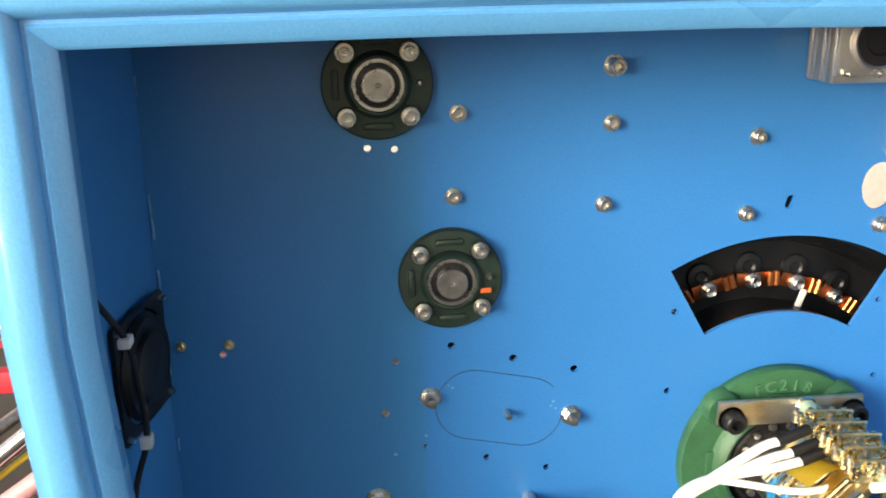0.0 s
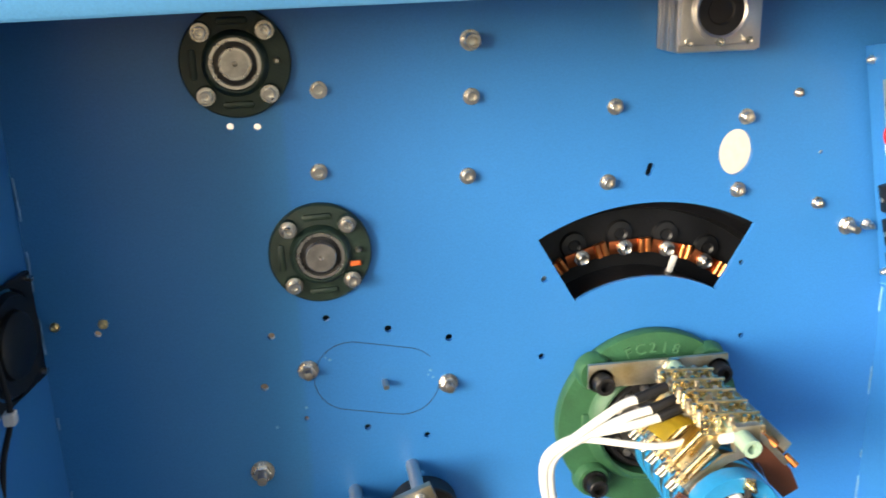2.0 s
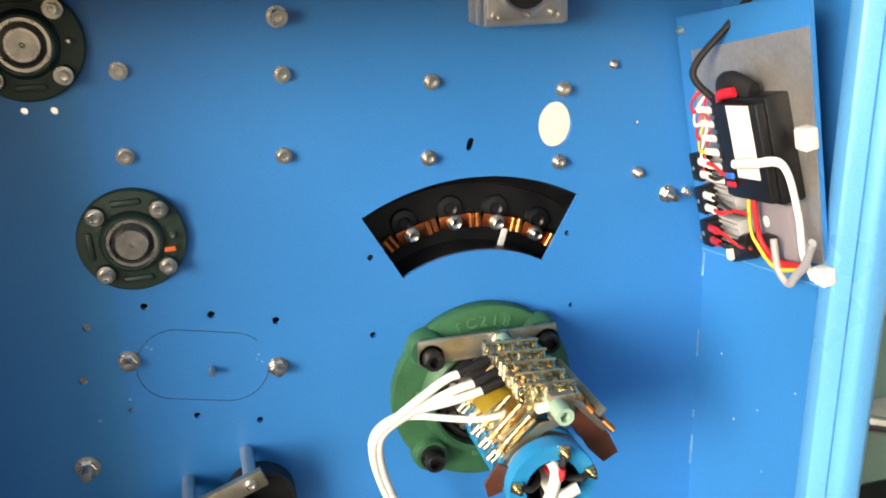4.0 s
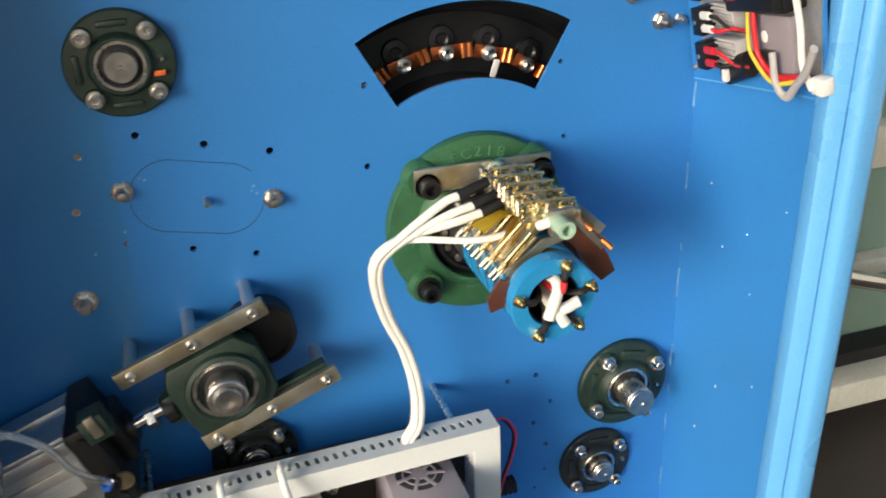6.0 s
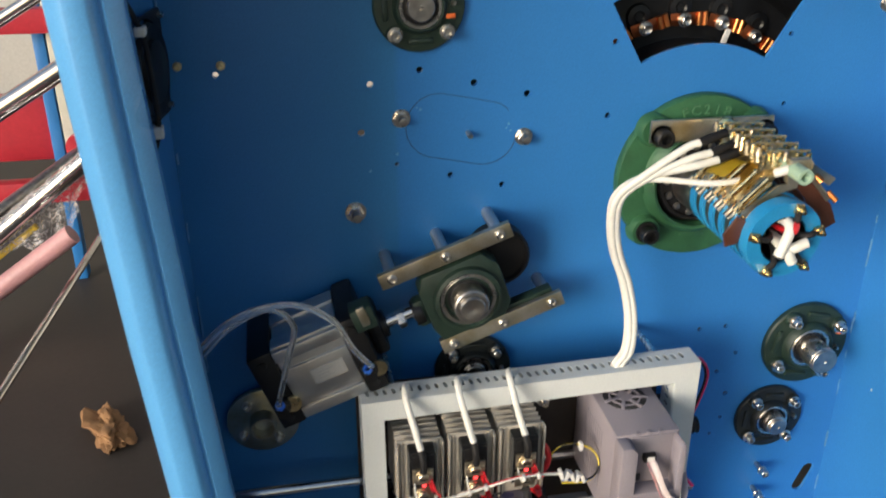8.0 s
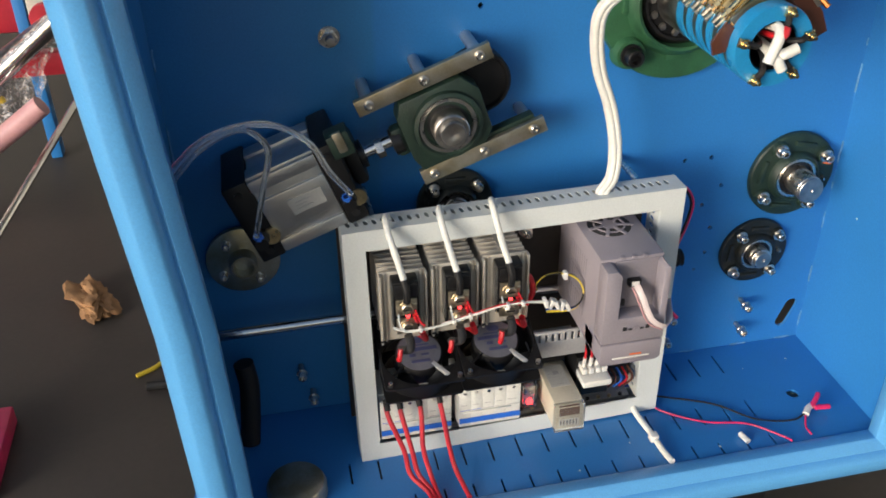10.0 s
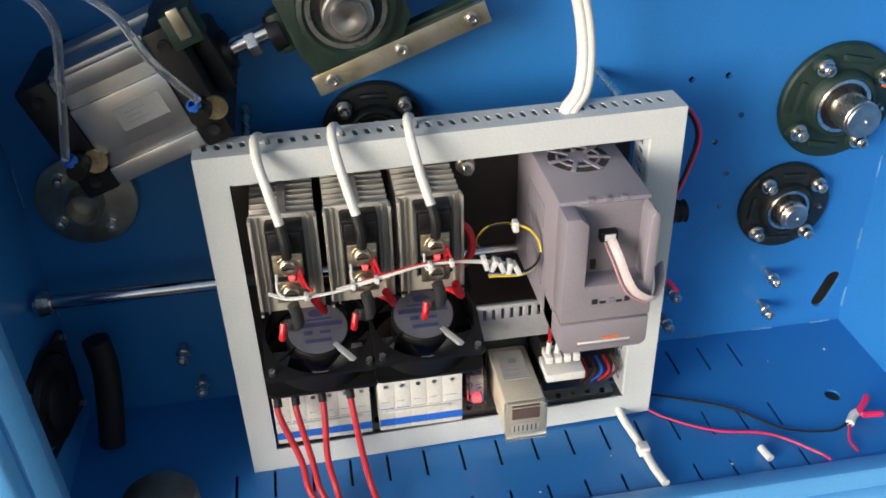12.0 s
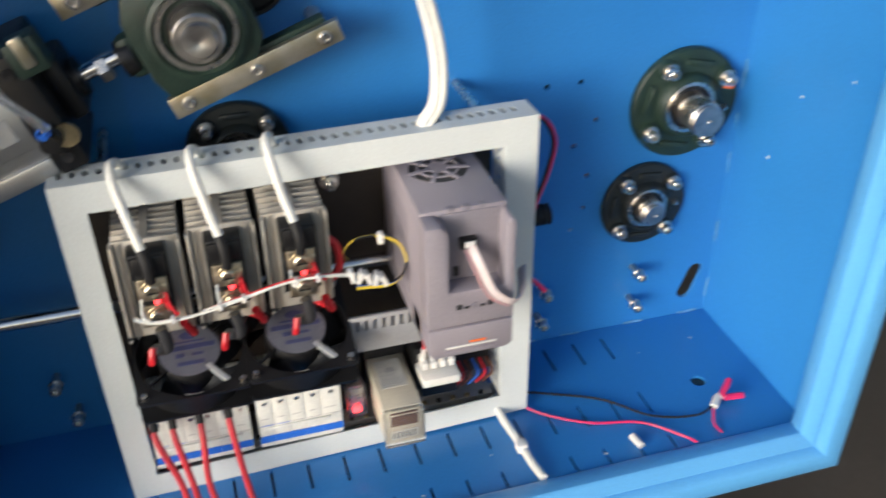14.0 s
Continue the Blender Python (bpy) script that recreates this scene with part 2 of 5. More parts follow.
def ring_pts(cx, cy, rx, ry=None, n=16, turn=0.0):
    ry = ry or rx
    c, s = math.cos(turn), math.sin(turn)
    out = []
    for k in range(n):
        a = 2 * math.pi * k / n
        x, y = rx * math.cos(a), ry * math.sin(a)
        out.append((cx + c * x - s * y, cy + s * x + c * y))
    return out


def rounded(cx, cy, w, h, r, turn=0.0, n=6):
    out = []
    c, s = math.cos(turn), math.sin(turn)
    for qx, qy, a0 in ((1, 1, 0), (-1, 1, 90), (-1, -1, 180), (1, -1, 270)):
        for k in range(n + 1):
            a = radians(a0 + 90 * k / n)
            x, y = qx * (w / 2 - r) + r * math.cos(a), qy * (h / 2 - r) + r * math.sin(a)
            out.append((cx + c * x - s * y, cy + s * x + c * y))
    return out


# ---- the cabinet: back wall with its openings ----
WIDE, TALL, DEEPTH = 1.075, 1.245, 0.29
RING_X, RING_Z = 0.741, 0.680


def left_x(z):
    """The left side leans a little: it stands further in at the foot."""
    return float(np.interp(z, (0.0, 0.15, 0.4, 0.64, 0.9, 1.0), (0.054, 0.052, 0.044, 0.024, 0.006, 0.0)))


arc = [(RING_X + 0.289 * math.sin(radians(a)), RING_Z + 0.289 * math.cos(radians(a))) for a in np.linspace(-29.7, 29.7, 28)]
arc += [(RING_X + 0.191 * math.sin(radians(a)), RING_Z + 0.191 * math.cos(radians(a))) for a in np.linspace(29.7, -29.7, 24)]
holes = [arc, ring_pts(0.851, 1.026, 0.0225, 0.029, 24), rounded(1.043, 0.058, 0.024, 0.062, 0.012, -0.35)]
for x, z, r in ((0.332, 0.852, 0.0045), (0.407, 0.831, 0.0048), (0.483, 0.812, 0.0048), (0.375, 0.699, 0.0042), (0.451, 0.679, 0.0042),
                (0.603, 0.774, 0.0042), (0.606, 0.879, 0.0042), (0.876, 0.777, 0.0036), (0.869, 0.880, 0.0036), (0.794, 0.400, 0.0042),
                (0.840, 0.401, 0.0042), (0.865, 0.347, 0.0038), (0.836, 0.313, 0.0038), (0.858, 0.266, 0.0042), (0.856, 0.217, 0.0034),
                (0.840, 0.184, 0.003), (0.241, 1.092, 0.004), (0.271, 1.090, 0.004), (0.265, 0.835, 0.0045), (0.251, 0.768, 0.005),
                (0.299, 0.720, 0.003), (0.066, 0.857, 0.004), (0.966, 1.019, 0.003)):
    holes.append(ring_pts(x, z, r, n=14))
holes.append(rounded(0.739, 1.011, 0.009, 0.017, 0.0044, -0.3, 4))
outer = [(-0.003, -0.003), (WIDE + 0.003, -0.003), (WIDE + 0.003, TALL), (-0.003, TALL)]
WALLBLUE = mat("blue_enamel_wall", (0.030, 0.197, 0.548), 0.40, 0, 0.06, 3.0, 420, 0.22, 0.15)
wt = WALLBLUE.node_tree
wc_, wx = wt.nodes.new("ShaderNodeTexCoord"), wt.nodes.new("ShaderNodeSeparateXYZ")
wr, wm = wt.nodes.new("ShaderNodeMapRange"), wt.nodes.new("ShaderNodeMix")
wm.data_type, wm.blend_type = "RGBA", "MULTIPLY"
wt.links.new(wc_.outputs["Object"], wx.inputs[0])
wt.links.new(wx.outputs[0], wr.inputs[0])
# the blue turns a shade greyer as far as an upright line
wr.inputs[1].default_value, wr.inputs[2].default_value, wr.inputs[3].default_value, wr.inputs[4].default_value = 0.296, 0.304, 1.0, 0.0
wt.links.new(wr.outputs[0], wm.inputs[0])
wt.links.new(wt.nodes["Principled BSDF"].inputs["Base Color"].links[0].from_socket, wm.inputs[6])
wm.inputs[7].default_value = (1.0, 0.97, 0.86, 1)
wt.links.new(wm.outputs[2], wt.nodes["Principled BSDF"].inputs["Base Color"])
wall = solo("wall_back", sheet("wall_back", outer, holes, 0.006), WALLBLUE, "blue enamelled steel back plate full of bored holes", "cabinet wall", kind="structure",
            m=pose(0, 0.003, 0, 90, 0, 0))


def side(name, quad, thick, label):
    """A plate from four corners, thickened along its normal."""
    bm = bmesh.new()
    f = bm.faces.new([bm.verts.new(q) for q in quad])
    bm.normal_update()
    n = f.normal.copy()
    ext = bmesh.ops.extrude_face_region(bm, geom=[f])
    bmesh.ops.translate(bm, vec=n * thick, verts=[v for v in ext["geom"] if isinstance(v, bmesh.types.BMVert)])
    return solo(name, bm, BLUE, label, "cabinet wall", kind="structure")


def left_plate():
    bm = bmesh.new()
    zs = [-0.003, 0.25, 0.5, 0.75, 0.95, TALL]
    a = [[bm.verts.new((k * left_x(z) - dx, y, z)) for z in zs] for k, dx, y in ((0.2, 0, -0.0005), (1, 0.046, -DEEPTH), (1, 0.050, -DEEPTH), (0.2, 0.004, -0.0005))]
    for i in range(4):
        for k in range(len(zs) - 1):
            bm.faces.new((a[i][k], a[(i + 1) % 4][k], a[(i + 1) % 4][k + 1], a[i][k + 1]))
    for k in (0, -1):
        bm.faces.new([r[k] for r in a])
    return solo("wall_left", bm, BLUE, "blue enamelled steel side plate in shade", "cabinet wall", kind="structure")


left_plate()
solo("wall_right", box((WIDE, -DEEPTH, -0.003), (WIDE + 0.004, -0.0005, TALL), 0), BLUE, "brightly lit blue enamelled steel side plate", "cabinet wall", kind="structure")
solo("ceiling", box((-0.062, -DEEPTH, TALL), (WIDE + 0.004, 0.0055, TALL + 0.004), 0), BLUE, "blue enamelled steel top plate of the cabinet", "cabinet top", kind="structure")
slots = []
for k in range(16):
    x = 0.8915 - 0.0457 * k
    slots.append(rounded(x, -0.168, 0.0035, 0.044, 0.0017, 0, 3))
    if k < 3:
        slots.append(rounded(x, -0.048, 0.0035, 0.050, 0.0017, 0, 3))
    slots.append(rounded(x, -0.250, 0.0035, 0.04, 0.0017, 0, 3))
slots.append(ring_pts(0.982, -0.150, 0.0105, n=20))
solo("floor", sheet("floor", [(-0.06, -DEEPTH), (WIDE + 0.003, -DEEPTH), (WIDE + 0.003, -0.0005), (-0.003, -0.0005)], slots, 0.004), BLUE,
     "blue enamelled cabinet floor with rows of vent slots", "cabinet floor", kind="structure", m=pose(0, 0, -0.002))


def rim():
    """The folded door frame round the opening: a lip, a narrow groove and a broad rounded outer band."""
    prof = [(0.004, -0.262), (0.0, -0.268), (0.0, -0.286), (0.003, -0.290), (0.0165, -0.297), (0.019, -0.2935), (0.022, -0.2935), (0.0245, -0.301), (0.029, -0.306),
            (0.033, -0.308), (0.050, -0.3085), (0.054, -0.307), (0.069, -0.293), (0.0715, -0.288), (0.072, -0.28), (0.072, 0.006)]
    bow = [0.0, 0.004, 0.006, 0.004, 0.0]
    way = []
    for z in (0.008, 0.15, 0.28, 0.4, 0.52, 0.64, 0.78, 0.9, 1.0, 1.226):
        way.append((left_x(z) + 0.0085, z, (-1, -1 if z < 0.1 else (1 if z > 1.2 else 0))))
    for k in range(1, 5):
        way.append((0.0085 + 0.2612 * k, 1.226 + bow[k], (1 if k == 4 else 0, 1)))
    for z in (0.6, 0.008):
        way.append((1.0485 + (0.0045 if z == 0.6 else 0.001), z, (1, -1 if z < 0.1 else 0)))
    bm = bmesh.new()
    rings = [[bm.verts.new((x + ox * u, y, z + oz * u)) for u, y in prof] for x, z, (ox, oz) in way]
    for a, b in zip(rings, rings[1:] + rings[:1]):
        for k in range(len(prof) - 1):
            bm.faces.new((a[k], a[k + 1], b[k + 1], b[k]))
    return bm


solo("door_frame", rim(), BLUE_LIT, "glossy blue folded steel frame round the cabinet opening, lightened as lit", "door frame", kind="structure")


def bead(name, a, b, label):
    """A broken run of pale sealant along a seam."""
    bm = bmesh.new()
    a, b = Vector(a), Vector(b)
    rng = random.Random(len(name))
    u = 0.02
    while u < 0.97:
        w = rng.uniform(0.012, 0.06)
        pts = [a.lerp(b, min(1, u + w * k / 4)) + Vector([rng.uniform(-0.0006, 0.0006) for _ in range(3)]) for k in range(5)]
        tube(pts, rng.uniform(0.0009, 0.0016), 6, 2, bm)
        u += w + rng.uniform(0.02, 0.11)
    solo(name, bm, SEALANT, label, "trim", kind="structure")


bead("trim_left_seam", (0.001, -0.001, 1.2), (0.014, -0.001, 0.03), "broken pale weld bead down the shaded seam")
bead("trim_right_seam", (WIDE - 0.001, -0.001, 0.86), (WIDE - 0.001, -0.001, 0.02), "broken pale weld bead down the bright seam")
bead("trim_floor_seam", (0.3, -0.001, 0.001), (WIDE - 0.01, -0.001, 0.001), "broken pale weld bead along the floor seam")


# ---- screws ----
def socket_profile(r, h, washer=1.45, base=0.0):
    w = r * washer
    return [(0, base), (w, base), (w, base + 0.0018), (r * 1.02, base + 0.0018), (r, base + 0.0022), (r, base + h - 0.0008), (r - 0.0008, base + h),
            (r * 0.58, base + h), (r * 0.54, base + h - 0.0006), (r * 0.54, base + h * 0.45), (0, base + h * 0.42)]


def socket_screw(name, x, z, r, h, label, group="", washer=1.45, y=0.0, material=None, tilt=0.0):
    return solo(name, lathe(socket_profile(r, h, washer), 20), material or STEEL, label, "screw", group, m=pose(x, y, z, tilt, 0, 0))


for x, z in ((0.342, 1.128), (0.517, 1.112), (0.692, 1.091), (0.861, 1.070), (0.336, 1.034), (0.511, 1.018), (0.685, 0.999), (0.856, 0.978)):
    socket_screw("socket_screw", x, z, 0.0068, 0.011, "small nickel-plated socket screw with a washer in the blue wall", "grid of wall screws")
socket_screw("socket_bolt", 0.517, 1.176, 0.009, 0.020, "thick nickel-plated socket bolt high on the blue wall", washer=1.35)
socket_screw("socket_screw", 0.928, 1.096, 0.0042, 0.007, "tiny bright screw in the blue wall", "small wall screws")
socket_screw("socket_screw", 0.967, 0.953, 0.0055, 0.010, "tiny bright screw in the blue wall", "small wall screws")
for x, z in ((0.02, 0.870), (0.074, 0.869)):
    socket_screw("socket_screw", x, z, 0.004, 0.006, "tiny brassy screw in the shaded wall", "small wall screws", material=BRASS)


def stud(x, z, label, r=0.0085, length=0.03):
    s = thing("stud_bolt", label, "bolt", "studs on the back wall", m=pose(x, 0, z))
    part("washer", lathe([(0, 0), (r * 1.5, 0), (r * 1.5, 0.002), (0, 0.002)], 20), STEEL, s)
    part("nut", lathe([(0, 0.002), (r * 1.1, 0.002), (r * 1.15, 0.003), (r * 1.15, 0.0095), (r * 1.0, 0.0105), (0, 0.0105)], 6), STEEL, s)
    part("thread", lathe([(r * 0.62, 0.01)] + [(r * (0.62 if k % 2 else 0.56), 0.0105 + k * 0.0008) for k in range(int((length - 0.01) / 0.0008))] + [(0, length)], 14), DSTEEL, s)
    return s


stud(0.306, 0.786, "steel stud with nut beside the scribed outline", 0.0085, 0.022)
stud(0.480, 0.750, "steel stud with nut beside the scribed outline", 0.0085, 0.022)
stud(0.239, 0.652, "thick steel stud with nut on the shaded wall", 0.010, 0.026)
stud(1.012, 0.919, "pair of stacked nuts on a short stud", 0.008, 0.026)
stud(1.040, 0.919, "small nut on a short stud by the corner", 0.005, 0.018)
solo("pin", lathe([(0, 0), (0.004, 0), (0.004, 0.016), (0.003, 0.018), (0, 0.018)], 14), DSTEEL, "short bare pin in the middle of the scribed outline", "pin", m=pose(0.400, 0, 0.760))
for x, z, n in ((0.943, 0.104, 0), (0.943, 0.050, 0), (0.800, 0.098, 0), (0.796, 0.048, 0), (0.150, 0.095, 1), (0.165, 0.040, 1)):
    b = thing("standoff_bolt", "long steel bolt standing out of the wall" + (" in deep shade" if n else ""), "bolt", "bolts low on the wall", m=pose(x, 0, z, 0, 0, 0))
    part("shank", lathe([(0.0045, 0), (0.0045, 0.022)], 14), DSTEEL, b)
    part("head", lathe([(0.0045, 0.020), (0.0088, 0.020), (0.0088, 0.0215), (0.0072, 0.0215), (0.0072, 0.033), (0.0064, 0.034), (0.004, 0.034), (0.004, 0.028), (0, 0.028)], 18), STEEL, b)

scribe = rounded(0.391, 0.765, 0.158, 0.092, 0.045, radians(-12), 10)
sb = bmesh.new()
tube([(x, -0.0001, z) for x, z in scribe[6:] + scribe[:1]], 0.00045, 6, 2, sb)
solo("scribed_outline", sb, INK, "thin dark rounded outline scribed on the wall", "marking", kind="structure")


# ---- bearing units ----
def bearing(x, z, r, turn, label, shaft_r, shaft_len, material=DGREEN, bolts=True, mark=None, face_mat=None):
    """A round cast flange with raised lugs, a sealed ball bearing, a shaft and four socket bolts."""
    k = r / 0.0625
    b = thing("flange_bearing", label, "bearing", "flange bearings on the wall", m=pose(x, 0, z, 0, turn, 0))
    part("flange", lathe([(0, 0), (r * 0.97, 0), (r, 0.002 * k), (r, 0.008 * k), (r * 0.97, 0.0105 * k), (r * 0.60, 0.0125 * k), (r * 0.55, 0.020 * k), (r * 0.51, 0.0225 * k),
                          (r * 0.48, 0.0225 * k), (r * 0.46, 0.020 * k), (r * 0.46, 0.008 * k), (0, 0.008 * k)], 64), material, b)
    e = r * 0.566
    for sx, sz in ((1, 1), (-1, 1), (-1, -1), (1, -1)):
        part("lug", lathe([(0, 0.006 * k), (r * 0.20, 0.006 * k), (r * 0.185, 0.0150 * k), (r * 0.17, 0.0165 * k), (0, 0.0165 * k)], 24, m=pose(sx * e, 0, sz * e)), material, b)
    for sx, sz, w, h in ((0, 1, 0.55, 0.13), (0, -1, 0.55, 0.13), (-1, 0, 0.13, 0.55)):
        part("rib", box((sx * r * 0.75 - w * r / 2, -0.0150 * k, sz * r * 0.75 - h * r / 2), (sx * r * 0.75 + w * r / 2, -0.008 * k, sz * r * 0.75 + h * r / 2), 0.003 * k), material, b)
    part("grease_nipple", lathe([(0, 0.008 * k), (0.004 * k, 0.008 * k), (0.004 * k, 0.014 * k), (0.002 * k, 0.018 * k), (0, 0.018 * k)], 12, m=pose(r * 0.74, 0, r * 0.02)), STEEL, b)
    part("outer_race", lathe([(r * 0.46, 0.010 * k), (r * 0.46, 0.0205 * k), (r * 0.40, 0.0205 * k), (r * 0.39, 0.017 * k), (r * 0.39, 0.010 * k)], 48), STEEL, b)
    part("seal", lathe([(r * 0.395, 0.0165 * k), (r * 0.30, 0.0175 * k), (0, 0.0175 * k)], 48), BLACKSTEEL, b)
    part("inner_race", lathe([(r * 0.30, 0.0165 * k), (r * 0.30, max(0.021 * k, shaft_len - 0.006)), (r * 0.285, max(0.022 * k, shaft_len - 0.005)), (r * 0.24, max(0.022 * k, shaft_len - 0.005)), (r * 0.23, 0.018 * k)], 40), STEEL, b)
    part("shaft", lathe([(shaft_r, 0.008), (shaft_r, shaft_len - 0.001), (shaft_r - 0.001, shaft_len), (0.003, shaft_len), (0.0015, shaft_len - 0.002), (0, shaft_len - 0.002)], 36), face_mat or DSTEEL, b)
    if mark:
        part("paint_mark", box((r * 0.55, -0.0168 * k, mark * r - 0.003), (r * 0.76, -0.0150 * k, mark * r + 0.003), 0.0008), ORANGE, b, "orange paint mark")
    for sx, sz in ((1, 1), (-1, 1), (-1, -1), (1, -1)):
        part("bolt", lathe(socket_profile(0.0068 * (k ** 0.4), 0.013 * (k ** 0.4), 1.5), 20, m=pose(sx * e, -0.0160 * k, sz * e)), STEEL, b, "nickel-plated socket bolt")
    return b


bearing(0.254, 1.163, 0.0605, 0, "dark green cast-iron flange bearing with four socket bolts", 0.0160, 0.021)
bearing(0.331, 0.938, 0.0605, -2, "dark green cast-iron flange bearing with orange paint mark", 0.0178, 0.027, mark=-0.24)
# near-black iron puts the shade on this bearing into its colour
bearing(0.412, 0.373, 0.0605, 0, "flange bearing half hidden behind the switch frame, coloured near-black for shade", 0.0135, 0.022, NEARBLACK)
bearing(0.985, 0.358, 0.0755, 12, "larger dark green flange bearing with long bored shaft", 0.0215, 0.070, mark=0.42)
bearing(0.944, 0.2125, 0.0620, 4, "near-black flange bearing with a blue-tinted shaft end", 0.0150, 0.042, NEARBLACK)

# ---- big green flange with the slip ring and its brushes ----
big = thing("slip_ring_flange", "large green cast-iron flange bearing carrying a slip ring", "bearing", m=pose(RING_X + 0.004, 0, RING_Z - 0.003))
R = 0.1255
part("flange", lathe([(0, 0), (R * 0.985, 0), (R, 0.003), (R, 0.014), (R * 0.985, 0.018), (R * 0.70, 0.021), (R * 0.64, 0.034), (R * 0.60, 0.037), (R * 0.57, 0.035), (R * 0.56, 0.012), (0, 0.012)], 96), GREEN, big)
for sx, sz in ((1, 1), (-1, 1), (-1, -1), (1, -1)):
    e = 0.0775
    part("lug", lathe([(0, 0.012), (0.026, 0.012), (0.0235, 0.026), (0.021, 0.030), (0, 0.030)], 28, m=pose(sx * e, 0, sz * e)), GREEN, big)
    lift = 0.044 if sz > 0 else 0.030
    part("bolt", lathe([(0, lift), (0.0165, lift), (0.0165, lift + 0.004), (0.0128, lift + 0.004), (0.0128, lift + 0.020), (0.0115, lift + 0.0215), (0.0072, lift + 0.0215), (0.0068, lift + 0.011), (0, lift + 0.010)], 28,
                       m=pose(sx * e, 0, sz * e)), BLACKSTEEL, big, "black oxide socket bolt on a washer")
for a in (45, 135, 225, 315):
    part("web", box((-0.020, -0.024, 0.078), (0.020, -0.014, 0.094), 0.004, m=pose(0, 0, 0, 0, a + 45, 0)), GREEN, big)
part("seal", lathe([(R * 0.56, 0.020), (R * 0.50, 0.030), (R * 0.47, 0.030), (R * 0.46, 0.024), (R * 0.36, 0.026), (0, 0.026)], 64), BLACKSTEEL, big)
for k in range(14):
    a = 2 * math.pi * k / 14
    part("ball_cage", lathe([(0, 0.026), (0.006, 0.026), (0.0045, 0.030), (0, 0.031)], 10, m=pose(0.052 * math.cos(a), 0, 0.052 * math.sin(a))), DSTEEL, big)
part("hollow_shaft", lathe([(0.044, 0.02), (0.044, 0.10), (0.036, 0.10), (0.036, 0.05)], 48), DSTEEL, big)


def raised_text(text, size, m, material, parent, depth=0.0012, name="cast_lettering"):
    cu = bpy.data.curves.new(name, "FONT")
    cu.body, cu.size, cu.extrude, cu.align_x, cu.align_y = text, size, depth, "CENTER", "CENTER"
    ob = new(name, cu)
    me = bpy.data.meshes.new_from_object(ob.evaluated_get(bpy.context.evaluated_depsgraph_get()))
    bpy.data.objects.remove(ob)
    me.materials.append(material)
    o = new(name, me)
    o.parent = parent
    o.matrix_basis = m
    return o


for k, ch in enumerate("FC218"):
    a = radians(-18 + 9 * k)
    raised_text(ch, 0.021, pose(0.1035 * math.sin(a), -0.0195, 0.1035 * math.cos(a), 90, 0, 0) @ pose(0, 0, 0, 0, 0, -math.degrees(a)), PALEGREENC, big, 0.002)

slip = thing("slip_ring", "bright blue resin slip ring with brass bands", "slip ring", m=pose(RING_X + 0.005, 0, RING_Z + 0.005) @ Matrix.Diagonal((0.94, 1, 0.94, 1)))
prof, bands = [(0.030, 0.098), (0.054, 0.098)], []
d = 0.100
for k in range(5):
    prof += [(0.054, d), (0.054, d + 0.012), (0.047, d + 0.012), (0.047, d + 0.027)]
    bands.append(d + 0.012)
    d += 0.028
prof += [(0.054, d), (0.0545, d + 0.018), (0.053, d + 0.021), (0.034, d + 0.021), (0.033, d + 0.019), (0.031, 0.15), (0, 0.15)]
part("resin_body", lathe(prof, 72), PALEBLUE, slip)
END = d + 0.021
for b in bands:
    part("contact_band", lathe([(0.0475, b + 0.001), (0.051, b + 0.001), (0.051, b + 0.013), (0.0475, b + 0.013)], 64), BRONZE, slip, "bronze contact band")
part("bore_lining", lathe([(0.0312, END - 0.002), (0.0312, 0.16), (0, 0.158)], 40), BLACK, slip)
for k, turn in enumerate((76, 16, -50, -118, 168)):
    a = radians(turn)
    part("terminal_lug", box((0.040, -END - 0.0045, -0.006), (0.054, -END - 0.0005, 0.006), 0.001, m=pose(0, 0, 0, 0, -turn, 0)), GILT, slip, "brass terminal lug")
    part("terminal_screw", lathe([(0, END), (0.0068, END), (0.0068, END + 0.004), (0.0046, END + 0.004), (0.0046, END + 0.009), (0.0025, END + 0.009), (0.0025, END + 0.014), (0, END + 0.014)], 12,
                                 m=pose(0.047 * math.cos(a), -0.003, 0.047 * math.sin(a))), GILT, slip)
    part("lead", tube([(0.043 * math.cos(a), -END - 0.004, 0.043 * math.sin(a)), (0.03 * math.cos(a), -END - 0.006, 0.03 * math.sin(a)), (0.012 * math.cos(a), -END + 0.02, 0.012 * math.sin(a)), (0.006 * math.cos(a), -0.18, 0.006 * math.sin(a))],
                      0.0042, 8), RUBBER, slip)
part("lead_sleeve", tube([(0.006, -END - 0.012, 0.030), (0.002, -END - 0.008, 0.016), (0.0, -0.20, 0.004)], 0.0042, 8), REDW, slip)
for ax, az, bx, bz in ((0.001, 0.024, -0.013, -0.016), (0.004, -0.008, 0.026, 0.001), (-0.001, -0.010, 0.009, -0.027)):
    part("white_lead", tube([(ax * 0.6, -0.20, az * 0.6), (ax, -END - 0.004, az), (bx, -END - 0.012, bz)], 0.0070, 12), CABLE, slip)

# ---- brush gear ----
gear = thing("brush_holder", "brass brush gear on brown boards over the slip ring", "brush holder", m=pose(RING_X + 0.006, 0, RING_Z + 0.004))
part("mounting_bar", box((-0.097, -0.048, 0.060), (0.088, -0.042, 0.0925), 0.0008, m=pose(0, 0, 0, 0, 0.5, 0)), ZINC, gear, "yellow zinc-plated flat bar")
part("support_tube", lathe([(0.0065, 0.048), (0.0102, 0.048), (0.0102, 0.262), (0.0060, 0.262), (0.0055, 0.25), (0, 0.25)], 24, m=pose(0.012, 0, 0.084)), PALEGREEN, gear, "pale green insulated tube")
